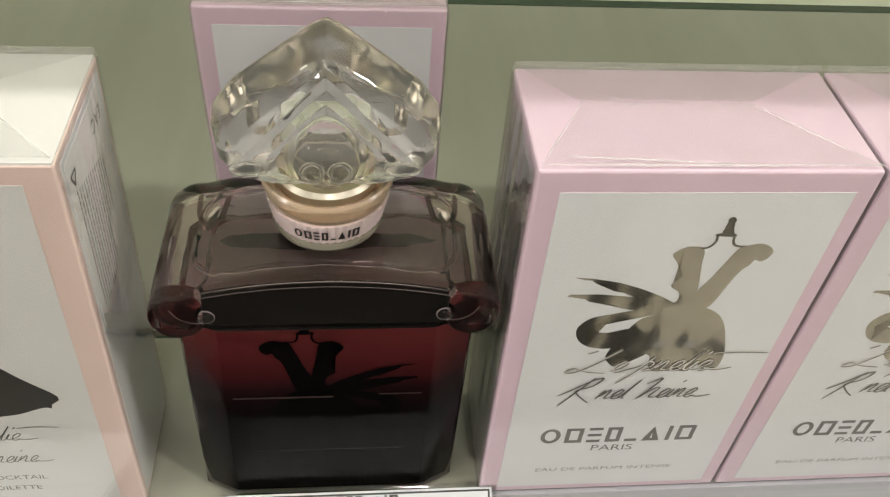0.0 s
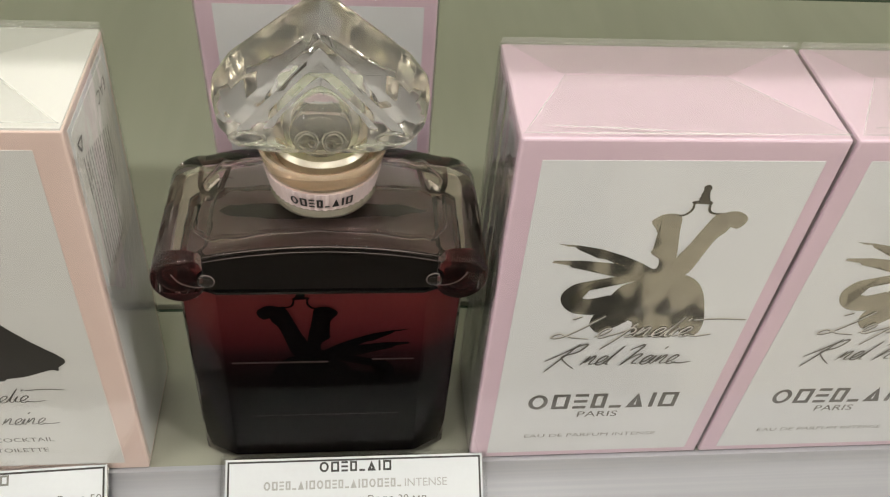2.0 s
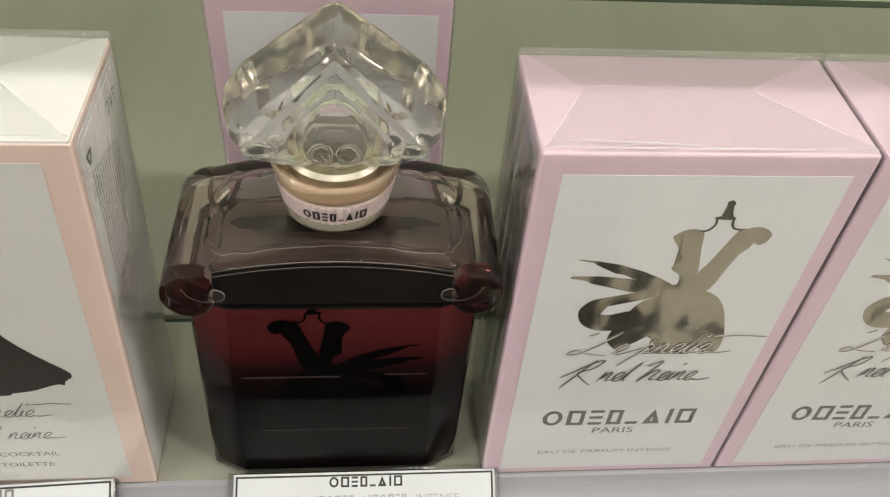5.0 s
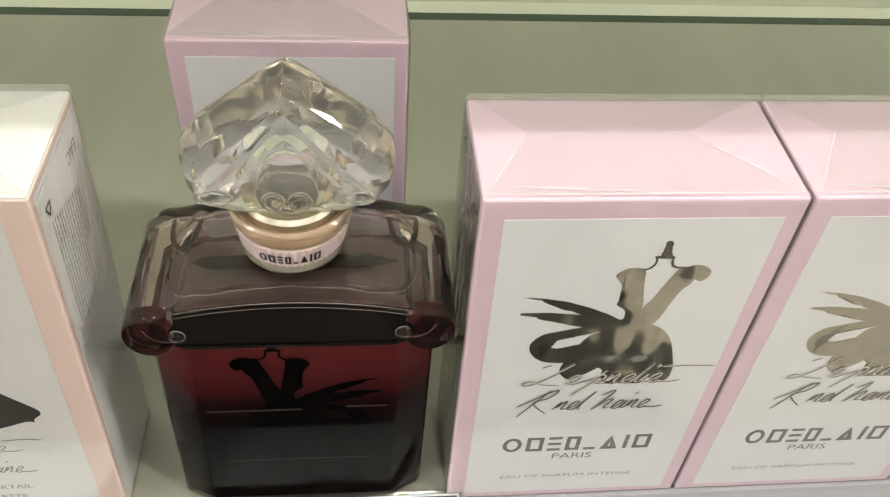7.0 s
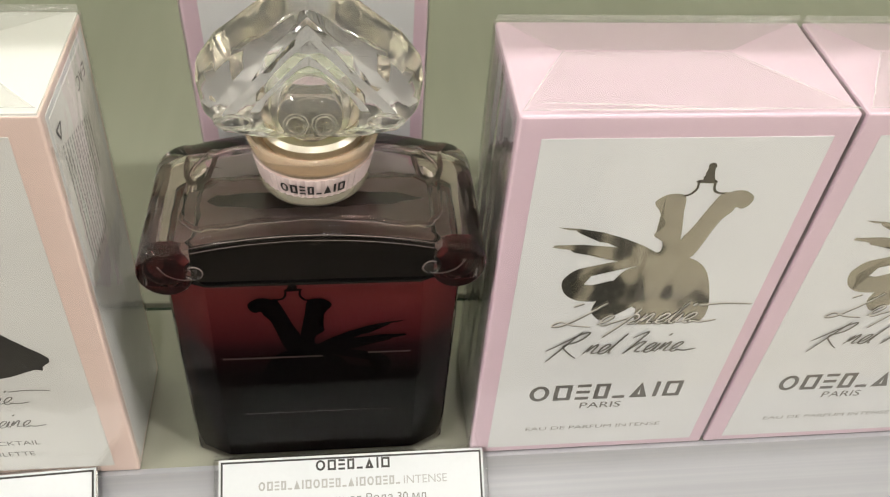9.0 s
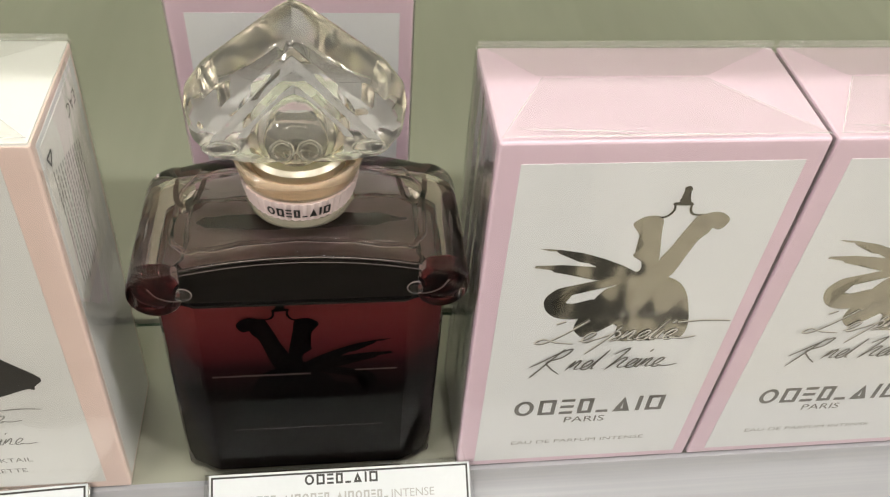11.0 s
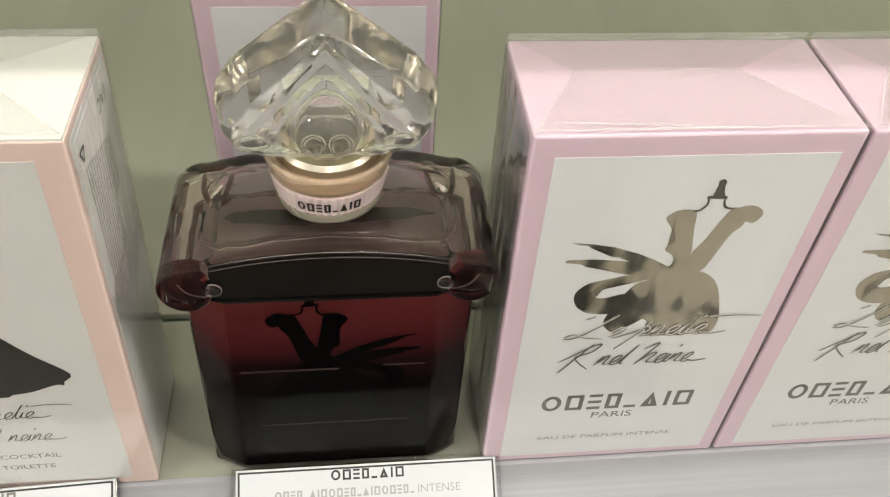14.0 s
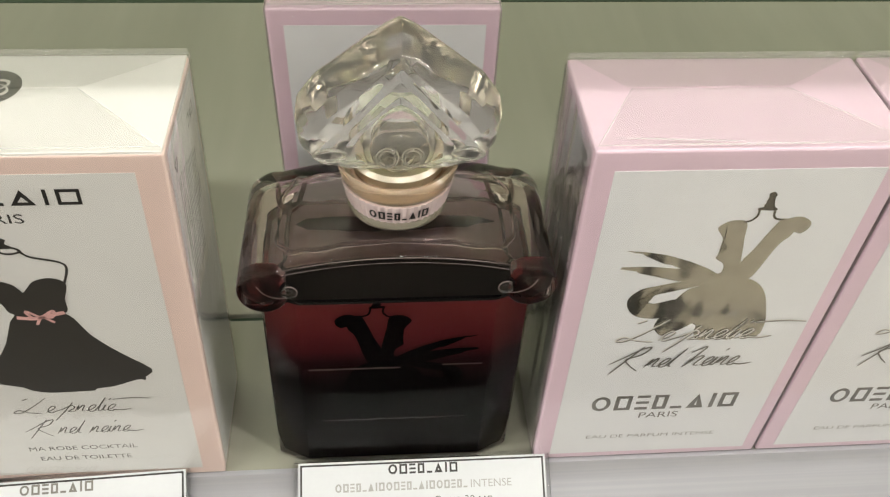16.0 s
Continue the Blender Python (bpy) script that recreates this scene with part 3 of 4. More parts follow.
def white_carton():
    """Cream carton with peach borders; the card has gone slightly out of square."""
    w, h, d = 0.0685, 0.1088, 0.0315
    root = thing("perfume_box", (-0.0830 - w, 0, 0.0004), "cream and peach perfume carton with a black dress print", "perfume box")
    skew = 0.0050 / h
    made = []
    add = lambda name, bm, mat, label="": made.append(part(name, bm, mat, root, label)) or made[-1]
    add("carton", box(0, w, 0, d, 0, h - 0.0004, 0.0004), PEACH, "peach card")
    add("top_flap", box(0.0002, w - 0.0003, 0.0002, d - 0.0002, h - 0.0006, h), CREAM, "cream white top flap")
    m = 0.0056
    add("front_panel", box(m, w - m, -0.00012, 0.001, 0.003, h - 0.0045), WHITECARD, "white card panel")
    add("side_panel", box(w - 0.001, w + 0.00012, 0.0024, d - 0.0016, 0.002, h - 0.0022), PANEL, "white side panel")
    sticker = add("sticker", box(w, w + 0.00025, 0.0035, 0.0275, 0.0640, 0.1052), STICKER, "white import sticker with small print")
    y, r = -0.00016, w
    f = lambda a, b: (r + a * MM, b * MM)
    skirt = [f(*p) for p in ((-36.2, 67), (-26.8, 67), (-22.6, 59), (-17.6, 52.6), (-11.8, 46.4), (-13.6, 43.6), (-13.9, 42.3), (-15.6, 42.6), (-21, 40.4), (-25.4, 39.6), (-26.0, 38.9), (-30, 38.7), (-36, 38.6), (-39.8, 39.6), (-41.6, 41.0), (-46, 42.4), (-49, 44.6), (-45, 50.4), (-41, 57))]
    add("dress_skirt", slab(catmull(skirt, True, 3), y, 0.00003), SOFTBLACK, "black dress skirt")
    top = [f(*p) for p in ((-36.4, 66.4), (-38.4, 70), (-41.4, 75.4), (-38, 76.9), (-34.6, 75.6), (-33.2, 73.2), (-30.6, 76.4), (-26.8, 77.4), (-24.2, 75.6), (-25.4, 71), (-26.6, 66.4))]
    add("dress_bodice", slab(catmull(top, True, 4), y - 0.00004, 0.00003), SOFTBLACK, "black dress bodice")
    for pts in (((-41.2, 75.6), (-43.5, 80.6), (-37.2, 83.6), (-35.6, 85.6)), ((-24.4, 75.8), (-23.2, 81.2), (-29, 83.4), (-30.8, 85)), ((-35.8, 85.6), (-33.2, 84.4), (-30.6, 85.2), (-33, 86.4), (-35.8, 85.6))):
        add("hanger_line", ribbon(catmull([f(*p) for p in pts], False, 6), 0.00055, y, taper=0.9), SOFTBLACK)
    add("knob", slab(catmull([f(*p) for p in ((-33.6, 88.8), (-32.6, 88.2), (-33.0, 87.2), (-31.6, 86), (-34.8, 86), (-34, 87.4), (-34.4, 88.4))]), y, 0.00003), SOFTBLACK)
    add("belt", ribbon(catmull([f(*p) for p in ((-36.4, 65.6), (-33, 65.2), (-30, 66), (-26.4, 66.9))], False, 5), 0.0011, y - 0.0001, taper=0.9), ROSE, "pink ribbon belt")
    for pts in (((-31.6, 65.6), (-34.2, 67.6), (-33, 65.2), (-31.4, 65.6)), ((-31.4, 65.6), (-28.6, 67.6), (-29.2, 65.6), (-31.4, 65.6)), ((-31.6, 65.6), (-32.8, 63.2)), ((-31, 65.6), (-29, 63.8))):
        add("bow_loop", ribbon(catmull([f(*p) for p in pts], False, 6), 0.0007, y - 0.00014, taper=0.8), ROSE)
    add("wordmark", frames_row(r - 0.0545, r - 0.0162, 0.0970, 0.1008, y, 8, 0.0007), BLACK, "black wordmark as plain shapes")
    made.append(writing("town_line", "PARIS", 0.0034, BLACK, root, upright(r - 0.0334, y, 0.0925), 0.0112))
    add("script_line", script(r - 0.0450, r - 0.0192, 0.0306, 0.0026, y, 0.00032, "Sl dnltil~-"), GREY, "dark hand-written line")
    add("script_line", script(r - 0.0442, r - 0.0178, 0.0215, 0.0026, y, 0.00032, "Knlt nlinl~"), GREY, "dark hand-written line")
    made.append(writing("text_line", "MA ROBE COCKTAIL", 0.0025, GREY, root, upright(r - 0.0338, y, 0.0140), 0.0265))
    made.append(writing("text_line", "EAU DE TOILETTE", 0.0025, GREY, root, upright(r - 0.0340, y, 0.0094), 0.0225))
    # round seal on the top flap
    cx, cy, zt = r - 0.0355, 0.0205, h + 0.00003
    ring = bmesh.new()
    bmesh.ops.create_circle(ring, cap_ends=True, radius=0.0057, segments=40, matrix=Matrix.Translation((cx, cy, zt)))
    add("seal", ring, SOFTBLACK, "round black seal")
    loops = bmesh.new()
    for dx, dy, a in ((-0.0010, 0.0010, 0.4), (0.0010, 0.0010, -0.4), (-0.0014, -0.0016, -0.3), (0.0014, -0.0016, 0.3)):
        pts = [(0.0022 * math.cos(t), 0.0034 * math.sin(t)) for t in np.linspace(0, 2 * math.pi, 17)]
        flat = [(dx + u * math.cos(a) - v * math.sin(a), dy * 0.6 + (u * math.sin(a) + v * math.cos(a)) * 0.6) for u, v in pts]
        n = len(flat)
        vs = [[loops.verts.new((cx + u * k + dx * (1 - k), cy + v * k, zt + 0.0001)) for u, v in flat[:-1]] for k in (1.0, 0.74)]
        for i in range(n - 1):
            loops.faces.new((vs[0][i], vs[0][(i + 1) % (n - 1)], vs[1][(i + 1) % (n - 1)], vs[1][i]))
    add("seal_loops", loops, WHITEINK, "white loops on the seal")
    # small print on the sticker: rows of fine bars and a conformity mark
    bm = bmesh.new()
    rnd = random.Random(4)
    for k in range(13):
        yy = 0.0062 + 0.00135 * k
        z0 = 0.0975 - 0.0004 * k
        while z0 > 0.068 + (0.012 if k > 9 else 0):
            step = rnd.uniform(0.0005, 0.0018)
            bmesh.ops.create_cube(bm, size=1, matrix=Matrix.LocRotScale((w + 0.00028, yy, z0 - step / 2), None, (0.00004, 0.0005, step)))
            z0 -= step + 0.0004
    add("small_print", bm, PALEGREY)
    made.append(writing("mark", "EAC", 0.0042, BLACK, root, Matrix.Translation((w + 0.00028, 0.0232, 0.1018)) @ pose(0, 0, 0, 90, 0, 90) @ pose(0, 0, 0, 0, 0, 180), 0.0062))
    tri = bmesh.new()
    pts = [(0.0062 + 0.0017 * math.cos(a), 0.1008 + 0.0017 * math.sin(a)) for a in (0.5, 0.5 + 2.094, 0.5 + 4.188)]
    for i in range(3):
        ribbon([pts[i], pts[(i + 1) % 3]], 0.0005, 0, tri, 0, 1.0)
    tri.transform(Matrix.Translation((w + 0.0003, 0, 0)) @ pose(0, 0, 0, 0, 0, 90))
    add("recycling_mark", tri, BLACK)
    wrap(root, w, h, d, False)
    for ob in root.children:
        for v in ob.data.vertices:
            v.co.x += skew * v.co.z
    return root


white_carton()


# ---------------------------------------------------------------- the bottle
def flacon():
    root = thing("perfume_bottle", (-0.0357, 0.0035, 0.0003), "glass perfume bottle with dark red perfume and heart-shaped stopper", "perfume bottle")
    D = 0.0285

    def octagon(w, front, y0, y1, z, cut=0.0036):
        a, b = w / 2, front / 2
        return [(-b, y0, z), (b, y0, z), (a, y0 + cut, z), (a, y1 - cut, z), (b, y1, z), (-b, y1, z), (-a, y1 - cut, z), (-a, y0 + cut, z)]

    body = loft([octagon(0.0597, 0.0448, -0.0014, D - 0.0006, 0), octagon(0.0615, 0.0462, -0.0021, D, 0.0012), octagon(0.0612, 0.0457, -0.0017, D, 0.040), octagon(0.0607, 0.0449, -0.0012, D, 0.0668)])
    bmesh.ops.bevel(body, geom=body.edges[:], offset=0.0005, segments=2, profile=0.5, affect="EDGES")
    smooth(part("body", body, CLEAR, root, "clear glass body with cut corners"), 25)
    smooth(part("perfume", loft([octagon(0.0580, 0.0453, -0.0012, D - 0.0008, 0.0018), octagon(0.0602, 0.0454, -0.0011, D - 0.0008, 0.0070), octagon(0.0596, 0.0444, -0.0003, D - 0.0008, 0.0656)]), LIQUID, root, "dark red perfume shading to black"), 20)
    # the surface's light mauve stands in for light seen through the shoulder glass
    smooth(part("perfume_surface", loft([octagon(0.0560, 0.0428, 0.0006, D - 0.0015, 0.0657, 0.0052), octagon(0.0556, 0.0424, 0.0008, D - 0.0017, 0.0665, 0.0052)]), DARKTOP, root, "surface of the perfume"), 20)
    dress_art(root, lambda a, b: (0.0029 - (a - 29) * 0.00089, 0.0600 + (b - 89.6) * 0.00095), -0.00095, VELVET, 0.000006)
    # thin pale lines painted for the reflections in the bottle's front
    for xa, xb, z, tall in ((-0.0208, 0.0010, 0.0405, 0.0005), (0.0110, 0.0206, 0.0412, 0.0004), (-0.0178, 0.0178, 0.0192, 0.00016)):
        part("reflection_line", box(xa, xb, -0.00125, -0.00115, z, z + tall), GLINT, root, "painted reflection line in the glass")

    # shoulders: an arched slab whose ends roll into scrolls
    def profile(inset, base):
        out = []
        for k in range(17):
            x = -0.0285 + 0.057 * k / 16
            out.append((x * (1 - inset * 20), 0.0800 - 0.0042 * (x / 0.0285) ** 2 - inset))
        R = 0.0055 - inset
        cx, cz = 0.0288, 0.0706
        right = [(cx + R * math.cos(a), cz + R * math.sin(a)) for a in np.linspace(1.35, -2.6, 18)]
        left = [(-x, z) for x, z in reversed(right)]
        under = [(0.0215, base), (-0.0215, base)]
        return out + right + under + left

    def shoulder(inset, y0, y1, base, flip, soft):
        rings = []
        turn = [math.pi / 2 * q / 7 for q in range(8)]
        edge = sorted((y0 + soft * (1 - math.cos(a)), soft * 0.9 * (1 - math.sin(a)), 8 * soft * (1 - math.sin(a)), 0.10) for a in turn)
        rear = sorted((y1 - 0.0062 * (1 - math.cos(a)), 0.0026 * (1 - math.sin(a)), 0.125 * (1 - math.sin(a)), 0.0) for a in turn)
        for y, drop, narrow, lean in edge + rear:
            ring = []
            for x, z in profile(inset, base):
                top = min(1.0, max(0.0, (z - 0.0690) / 0.0055))
                ring.append((x * (1 - narrow), y + lean * (z - 0.0760), z - drop * top))
            rings.append(ring)
        bm = loft(rings)
        if flip:
            bmesh.ops.reverse_faces(bm, faces=bm.faces[:])
        return bm

    def hollowed(bm, inner):
        me = bpy.data.meshes.new("hollow")
        inner.to_mesh(me)
        inner.free()
        bm.from_mesh(me)
        bpy.data.meshes.remove(me)
        return bm

    outer = hollowed(shoulder(0.0, -0.0025, 0.0325, 0.0667, False, 0.0014), shoulder(0.0024, 0.0006, 0.0290, 0.0684, True, 0.0012))
    smooth(part("shoulder", outer, SMOKE, root, "smoky mauve glass shoulder with rolled ends"), 40)
    crown = lambda x, drop: 0.0800 - drop - 0.0042 * (x / 0.0285) ** 2
    # thick, dark edges of the glass: down both sides, along the rear
    for s in (-1, 1):
        smooth(part("thick_edge", tube([(s * 0.0318, -0.0004, 0.0731), (s * 0.0322, 0.008, 0.0738), (s * 0.0321, 0.018, 0.0738), (s * 0.0312, 0.0245, 0.0738)], 0.0012, False, 12), DEEP, root, "dark thick edge of the glass"), 60)
        # moulded loop in the rear corner of the shoulder
        loop = catmull([(s * x, y, crown(x, 0.0013)) for x, y in ((0.0268, 0.0262), (0.0264, 0.0205), (0.0246, 0.0170), (0.0220, 0.0176), (0.0212, 0.0205), (0.0206, 0.0245))], False, 6)
        smooth(part("moulded_loop", tube(loop, 0.0006, False, 10), DEEP, root, "moulded loop in the glass"), 60)
    smooth(part("thick_edge", tube([(x, 0.0302, crown(x, 0.0026)) for x in np.linspace(-0.0262, 0.0262, 25)], 0.0010, False, 12), DEEP, root, "dark thick edge of the glass"), 60)
    # fine pale rods painted as highlights along the front arch
    for drop, y, r in ((0.0008, -0.0021, 0.00009), (0.0018, -0.0025, 0.00005)):
        smooth(part("arch_highlight", tube([(x, y, crown(x, drop)) for x in np.linspace(-0.0245, 0.0245, 31)], r, False, 8), PEARL, root, "fine painted highlight along the glass arch"), 60)
    # rounded rim of the hollow, seen through the top of the shoulders
    rim = []
    for k in range(56):
        a = 2 * math.pi * k / 56
        c, q = math.cos(a), math.sin(a)
        x = 0.0252 * math.copysign(abs(c) ** 0.36, c) + 0.0007 * math.sin(5 * a + 1)
        rim.append((x, 0.0152 + 0.0124 * math.copysign(abs(q) ** 0.36, q) + 0.0008 * math.sin(3 * a) + 0.0004 * math.sin(11 * a), crown(x, 0.0028)))
    smooth(part("hollow_rim", tube(rim, 0.0006, True, 10), SMOKE, root, "rounded rim of the hollow inside the glass"), 60)
    # dark glass bar added for the dark reflected band seen through the top
    band_bar = lathe([(0.0002, -0.0225), (0.0010, -0.0205), (0.0016, -0.0150), (0.0020, -0.004), (0.0018, 0.006), (0.0013, 0.0165), (0.0002, 0.0225)], 16)
    band_bar.transform(pose(0, 0.0178, 0.0694, 0, 90, 0))
    smooth(part("dark_band", band_bar, DEEP, root, "dark glass bar added for the dark band seen in the shoulder"), 60)
    # dark sheet added behind the shoulder front, for the dark look under the arch
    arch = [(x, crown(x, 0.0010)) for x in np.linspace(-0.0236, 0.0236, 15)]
    part("dark_front_sheet", slab(arch + [(0.0236, 0.0672), (-0.0236, 0.0672)], -0.0014, 0.0003), SHADE, root, "dark sheet added for the darkness under the arch")
    # rolled ends: a dark red roll with a small eye and a painted highlight line
    for s in (-1, 1):
        roll = lathe([(0.0026, -0.0020), (0.0038, -0.0017), (0.0045, -0.0008), (0.0047, 0.0002), (0.0044, 0.0012), (0.0032, 0.0018)], 32)
        roll.transform(pose(s * 0.0287, 0.0, 0.0705, -90, 0, 0))
        smooth(part("scroll_core", roll, MAROON, root, "dark red rolled scroll"), 40)
        eye = lathe([(0.0006, -0.0016), (0.0015, -0.0012), (0.0020, 0.0), (0.0018, 0.0016)], 24)
        eye.transform(pose(s * 0.0232, -0.0022, 0.0704, -90, 0, 0))
        smooth(part("scroll_eye", eye, SMOKE, root, "small glass eye of the scroll"), 40)
        turns = np.linspace(-0.2, 4.3, 30)
        curl = [(s * (0.0232 + 0.0017 * math.cos(a)), -0.00300, 0.0704 + 0.0017 * math.sin(a)) for a in turns[8:]]
        sweep = catmull([(s * x, -0.00275, z) for x, z in ((0.0232, 0.0687), (0.0258, 0.0686), (0.0284, 0.0699), (0.0298, 0.0722))], False, 6)
        for pts in (curl, sweep):
            smooth(part("scroll_highlight", tube(pts, 0.00013, False), PEARL, root, "painted highlight line of the scroll"), 60)

    NY = 0.0160
    # neck: clear foot ring, ribbed band with wordmark, amber collar, silvery cup
    ring = smooth(part("neck_ring", lathe([(0.0098, 0.0792), (0.0106, 0.0796), (0.0112, 0.0808), (0.0111, 0.0822), (0.0104, 0.0825)]), FOOT, root, "clear glass foot ring"), 40)
    band = bmesh.new()
    n = 96
    lo = [band.verts.new(((0.0109 + 0.0003 * (k % 2)) * math.cos(2 * math.pi * k / n), (0.0109 + 0.0003 * (k % 2)) * math.sin(2 * math.pi * k / n), 0.0824)) for k in range(n)]
    hi = [band.verts.new(((0.0119 + 0.0003 * (k % 2)) * math.cos(2 * math.pi * k / n), (0.0119 + 0.0003 * (k % 2)) * math.sin(2 * math.pi * k / n), 0.0874)) for k in range(n)]
    for k in range(n):
        band.faces.new((lo[k], lo[(k + 1) % n], hi[(k + 1) % n], hi[k]))
    band.faces.new(lo[::-1])
    band.faces.new(hi)
    band = part("neck_band", band, BANDP, root, "pale pink ribbed paper band")
    collar = lathe([(0.0116, 0.0875), (0.0121, 0.0880), (0.0130, 0.0914), (0.0131, 0.0924), (0.0126, 0.0929), (0.0116, 0.0924), (0.0104, 0.0905), (0.0100, 0.0880)])
    gold = smooth(part("amber_ring", collar, AMBER, root, "translucent amber neck collar"), 40)
    throat = smooth(part("throat", lathe([(0.0070, 0.0878), (0.0086, 0.0886), (0.0098, 0.0906), (0.0101, 0.0926), (0.0094, 0.0936), (0.0080, 0.0937)]), CUP, root, "shiny pale metal cup"), 40)
    sign = frames_row(-0.0060, 0.0060, 0.0838, 0.0862, 0.0, 8, 0.00042)
    for v in sign.verts:
        a, r = -math.pi / 2 + v.co.x / 0.0112, 0.01138 + (v.co.z - 0.0824) * 0.204 - v.co.y
        v.co = (r * math.cos(a), r * math.sin(a), v.co.z)
    part("printed_sign", sign, BLACK, band, "black wordmark as plain shapes")
    for ob in (ring, band, gold, throat):
        ob.location = (0, NY, 0)

    # stopper: an upside-down heart of cut crystal; a chevron ridge and a round boss in front, flat facets behind
    half = [(0.0, 0.1237), (0.0030, 0.1222), (0.0168, 0.1114), (0.0203, 0.1066), (0.0209, 0.1026), (0.0204, 0.0968), (0.0184, 0.0938), (0.0120, 0.0929), (0.0072, 0.0934), (0.0030, 0.0942)]
    ridge = [(0.0, 0.1182), (0.0022, 0.1160), (0.0100, 0.1074), (0.0132, 0.1040), (0.0152, 0.1014), (0.0162, 0.0988), (0.0150, 0.0964), (0.0108, 0.0950), (0.0070, 0.0948), (0.0028, 0.0952)]
    valley = [(0.0, 0.1150), (0.0018, 0.1133), (0.0084, 0.1058), (0.0106, 0.1034), (0.0124, 0.1012), (0.0132, 0.0992), (0.0124, 0.0974), (0.0098, 0.0964), (0.0068, 0.0962), (0.0028, 0.0964)]
    c = 0.1015
    mid = lambda a, b, t: [(p + (u - p) * t, q + (v - q) * t) for (p, q), (u, v) in zip(a, b)]
    shrunk = lambda k: [(x * k, c + (z - c) * k) for x, z in half]
    disc = lambda r: [(r * math.sin(math.pi * k / 9.5), 0.1002 + r * math.cos(math.pi * k / 9.5)) for k in range(10)]

    def ring_of(points, depth):
        depth = depth if isinstance(depth, tuple) else (depth,) * 10
        right = [(x, -y, z) for (x, z), y in zip(points, depth)]
        return right + [(-x, y, z) for x, y, z in reversed(right[1:])]

    tall = (0.0082, 0.0086, 0.0098, 0.0096, 0.0090, 0.0084, 0.0080, 0.0080, 0.0084, 0.0086)
    front = [ring_of(disc(0.0010), 0.0108), ring_of(disc(0.0028), 0.0111), ring_of(disc(0.0048), 0.0102), ring_of(disc(0.0058), 0.0088), ring_of(mid(disc(0.0058), valley, 0.45), 0.0078), ring_of(mid(disc(0.0058), valley, 0.72), 0.0087),
             ring_of(valley, 0.0076), ring_of(ridge, tall), ring_of(mid(ridge, shrunk(0.86), 0.35), 0.0072), ring_of(shrunk(0.86), 0.0064), ring_of(shrunk(0.965), 0.0030), ring_of(half, 0.0009)]
    rear = [ring_of(shrunk(k), -y) for k, y in ((1.0, 0.0009), (0.95, 0.0034), (0.82, 0.0074), (0.64, 0.0078), (0.52, 0.0104), (0.10, 0.0118))]
    bm = loft(front + rear)
    bmesh.ops.bevel(bm, geom=bm.edges[:], offset=0.00032, segments=2, profile=0.5, affect="EDGES")
    cav = lathe([(0.0064, 0.0955), (0.0072, 0.0985), (0.0070, 0.1020), (0.0058, 0.1050), (0.0035, 0.1066), (0.0008, 0.1070)], 32)
    bmesh.ops.reverse_faces(cav, faces=cav.faces[:])
    stop = smooth(part("stopper", hollowed(bm, cav), CRYSTAL, root, "clear faceted crystal stopper shaped like an upside-down heart"), 26)
    for sx in (-1, 1):
        for cx, cz, y, rx, rz, r in ((0.0025, 0.0998, -0.0109, 0.0019, 0.0021, 0.00045), (0.0138, 0.0985, -0.0082, 0.0032, 0.0014, 0.00040)):
            pts = [(sx * cx + rx * math.cos(a), y, cz + rz * math.sin(a)) for a in np.linspace(0, 2 * math.pi, 25)[:-1]]
            smooth(part("cut_line", tube(pts, r, True), RIDGE, stop, "cut ring in the crystal"), 60)
    core = smooth(part("amber_rim", lathe([(0.0079, 0.0938), (0.0086, 0.0946), (0.0086, 0.0992), (0.0081, 0.1000)], 40), GILT, stop, "amber collar inside the crystal"), 40)
    plug = smooth(part("plug", lathe([(0.0056, 0.0950), (0.0060, 0.0975), (0.0050, 0.0990), (0.0048, 0.1005)], 32), RIDGE, root, "clear plug inside the stopper"), 40)
    for ob in (stop, plug):
        ob.location = (0, NY, 0)
    for ob in root.children_recursive:
        for v in ob.data.vertices:
            v.co.x += 0.022 * (v.co.z - 0.105)
    return root


VELVET = ink("black_lacquer", (0.004, 0.0035, 0.0035), 0.6)
VELVET.node_tree.nodes["Principled BSDF"].inputs["Specular IOR Level"].default_value = 0.0
DARKTOP = ink("lit_perfume_surface", (0.54, 0.43, 0.42), 0.1)
SHADE = ink("dark_brown_sheet", (0.018, 0.016, 0.0135), 0.35)
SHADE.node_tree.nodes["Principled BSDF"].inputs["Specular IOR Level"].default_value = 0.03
MAROON = glass("maroon_glass", (0.17, 0.05, 0.055), 0.02, 1.3)
DEEP = glass("deep_smoked_glass", (0.34, 0.27, 0.265), 0.0, 1.04)
FOOT = glass("clear_foot_glass", (0.95, 0.89, 0.73), 0.1, 1.3)
FOOT.node_tree.nodes["Principled BSDF"].inputs["Transmission Weight"].default_value = 0.72
GILT = glass("amber_tint", (0.98, 0.905, 0.78), 0.0, 1.03)
CUP = foil("pale_gold_metal", (0.88, 0.84, 0.72), 0.3)
PEARL = ink("pearl_glint", (0.20, 0.165, 0.16), 0.15)
GLINT = ink("dim_mauve_glint", (0.06, 0.045, 0.045), 0.2)
AMBER = glass("amber_glass", (0.95, 0.81, 0.63), 0.06, 1.3)
AMBER.node_tree.nodes["Principled BSDF"].inputs["Transmission Weight"].default_value = 0.8
BANDP = paper("pale_pink_band", (0.72, 0.60, 0.60), 0.45, grain=500)
flacon()


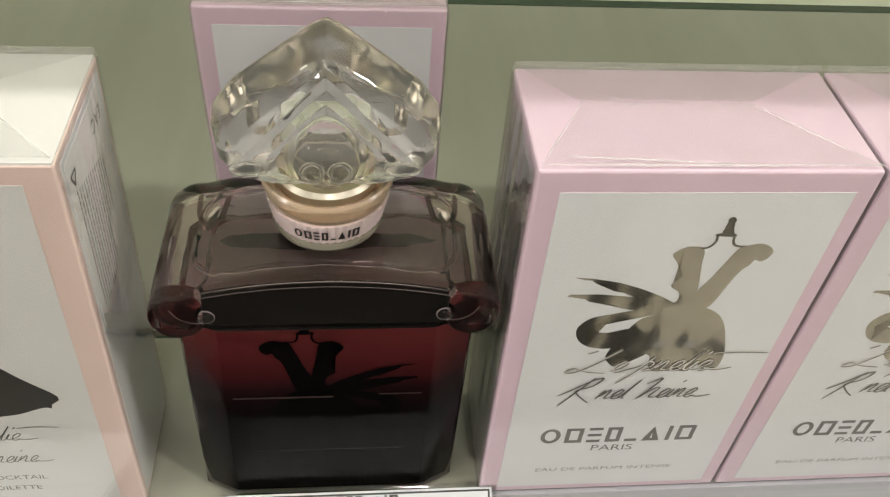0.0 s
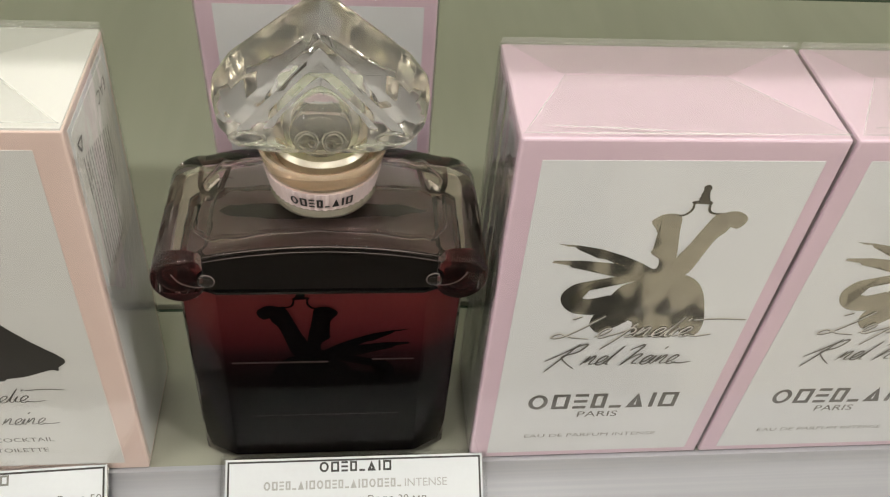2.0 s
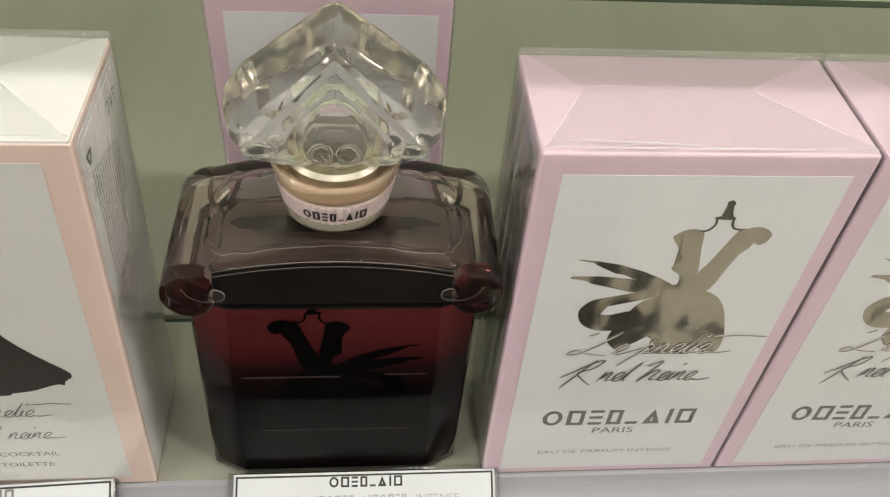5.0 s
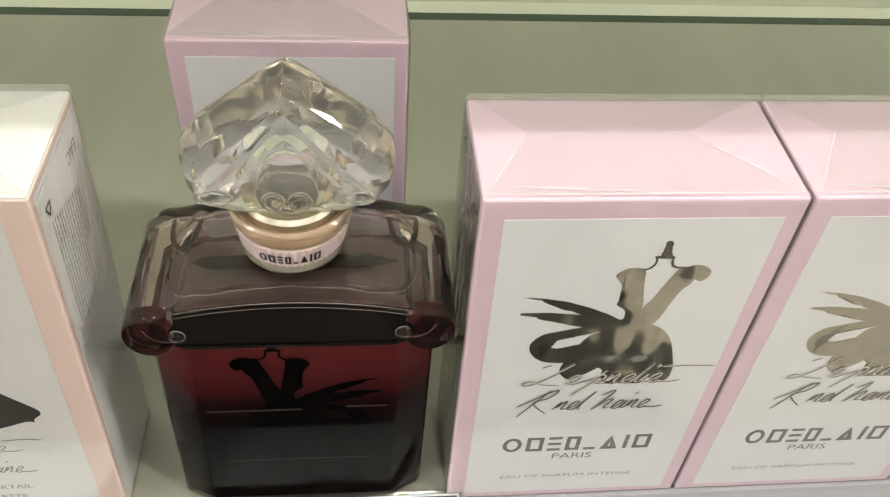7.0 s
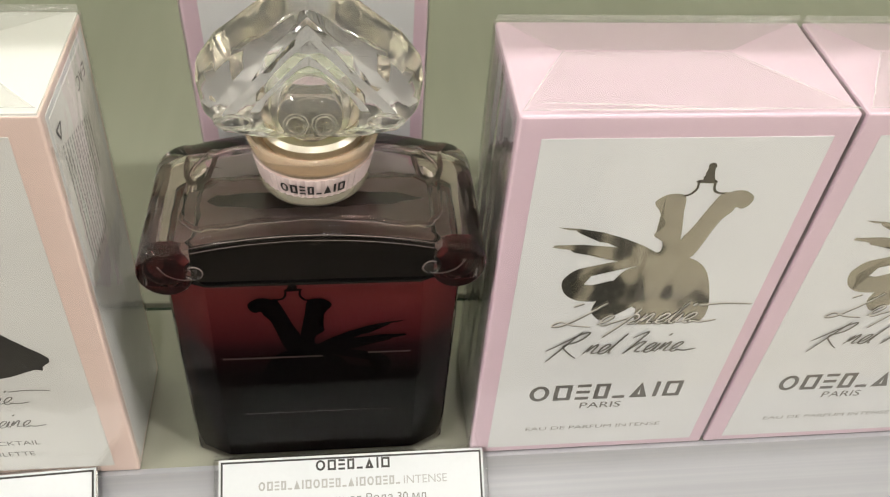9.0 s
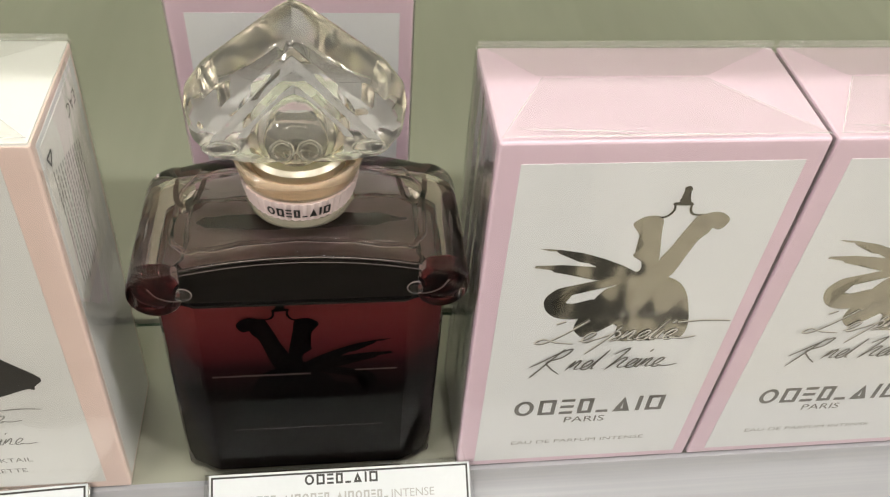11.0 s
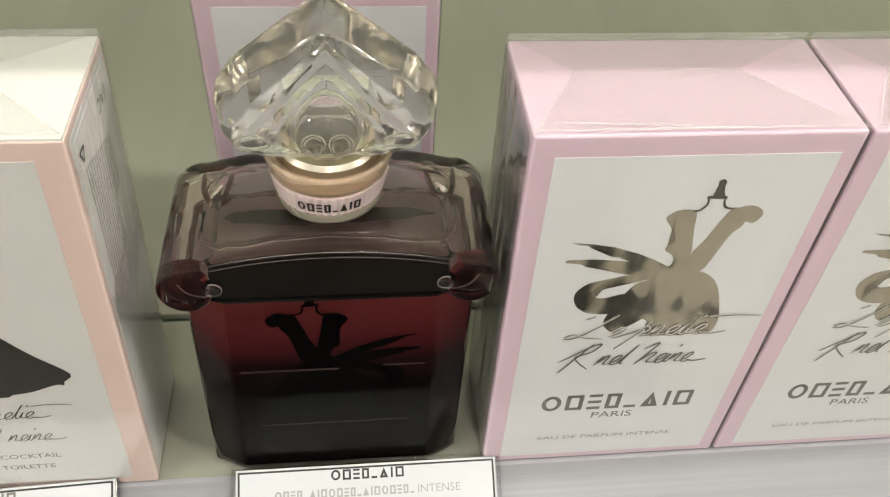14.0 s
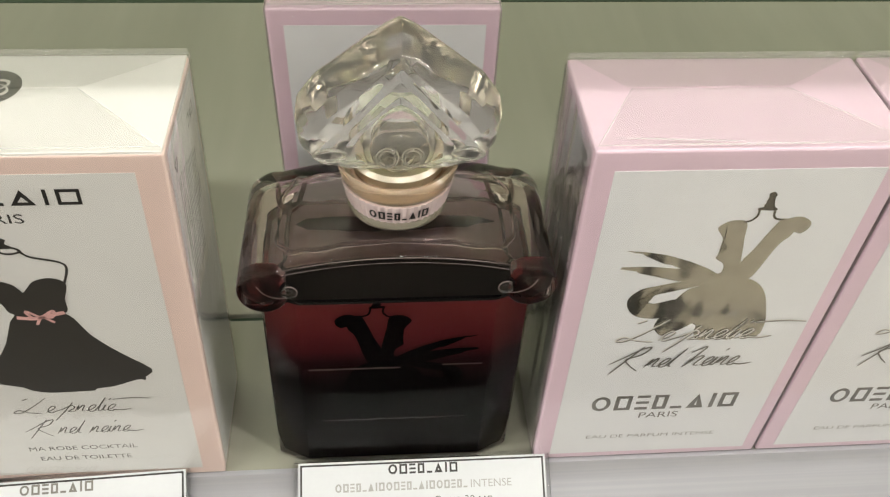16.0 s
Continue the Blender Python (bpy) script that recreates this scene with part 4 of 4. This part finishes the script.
# ---------------------------------------------------------------- price tags
def price_tag(x0, x1, label, lines, bars, turn=0.0, down=-0.0012):
    root = thing("price_tag", on_rail(0, 0), label, "price tag", "price tags on the rail")
    base = Matrix.Translation(on_rail((x0 + x1) / 2, down, 0.0010)) @ pose(0, 0, 0, math.degrees(SLOPE), 0, 0) @ pose(0, 0, 0, 0, 0, turn)
    rel = Matrix.Translation(-on_rail(0, 0)) @ base
    w, h = x1 - x0, 0.0395

    def put(name, bm, mat, lab=""):
        bm.transform(rel)
        return part(name, bm, mat, root, lab)

    put("card", box(-w / 2, w / 2, -h, 0, 0, 0.0003), TAGPAPER, "white printed card")
    t = 0.0005
    for a in ((-w / 2 + t, w / 2 - t, -2 * t, -t), (-w / 2 + t, w / 2 - t, -h + t, -h + 2 * t), (-w / 2 + t, -w / 2 + 2 * t, -h + 2 * t, -2 * t), (w / 2 - 2 * t, w / 2 - t, -h + 2 * t, -2 * t)):
        put("border_line", box(a[0], a[1], a[2], a[3], 0.0003, 0.00034), BLACK)
    g = 0.0011
    for a in ((-w / 2 - g, w / 2 + g, 0.0001, g), (-w / 2 - g, -w / 2 - 0.0001, -h - g, 0), (w / 2 + 0.0001, w / 2 + g, -h - g, 0)):
        put("holder_edge", box(*a, -0.0006, 0.0008, 0.0003), PLASTIC, "clear plastic holder edge")
    for x, s, size, wide, text, mat in lines:
        writing("text_line", text, size, mat, root, rel @ pose(x, -s, 0.00034), wide)
    for xa, xb, s, tall, count, mat in bars:
        bm = frames_row(xa, xb, -s, -s + tall, 0, count, tall * 0.2)
        bm.transform(pose(0, 0, 0.00034, -90, 0, 0))
        put("print_bar", bm, mat)
    return root


price_tag(-0.0635, 0.0030, "white printed price tag in a clear plastic holder", [
    (0.000, 0.0119, 0.0029, 0.0365, "Парφюмерhая Вода 30 мл", GREY),
    (0.0182, 0.0079, 0.0029, 0.0110, "INTENSE", PALEGREY),
    (-0.0265, 0.0180, 0.0028, 0.0075, "ЦЕНА", GREY),
    (0.0185, 0.0180, 0.0050, 0.0125, "9 690", BLACK),
    (0.0287, 0.0172, 0.0028, 0.0052, "руб.", GREY),
], [(-0.0093, 0.0093, 0.0037, 0.0026, 8, BLACK), (-0.0235, 0.0118, 0.0079, 0.0022, 21, PALEGREY)])
price_tag(-0.1590, -0.0930, "white printed price tag for the cream carton", [
    (0.0185, 0.0092, 0.0030, 0.0265, "Туалетhая Вода 50", GREY),
    (0.000, 0.0132, 0.0028, 0.0042, "мл", GREY),
], [(-0.0093, 0.0093, 0.0037, 0.0026, 8, GREY), (-0.029, 0.003, 0.0092, 0.0024, 18, PALEGREY)], 2.0, 0.0)
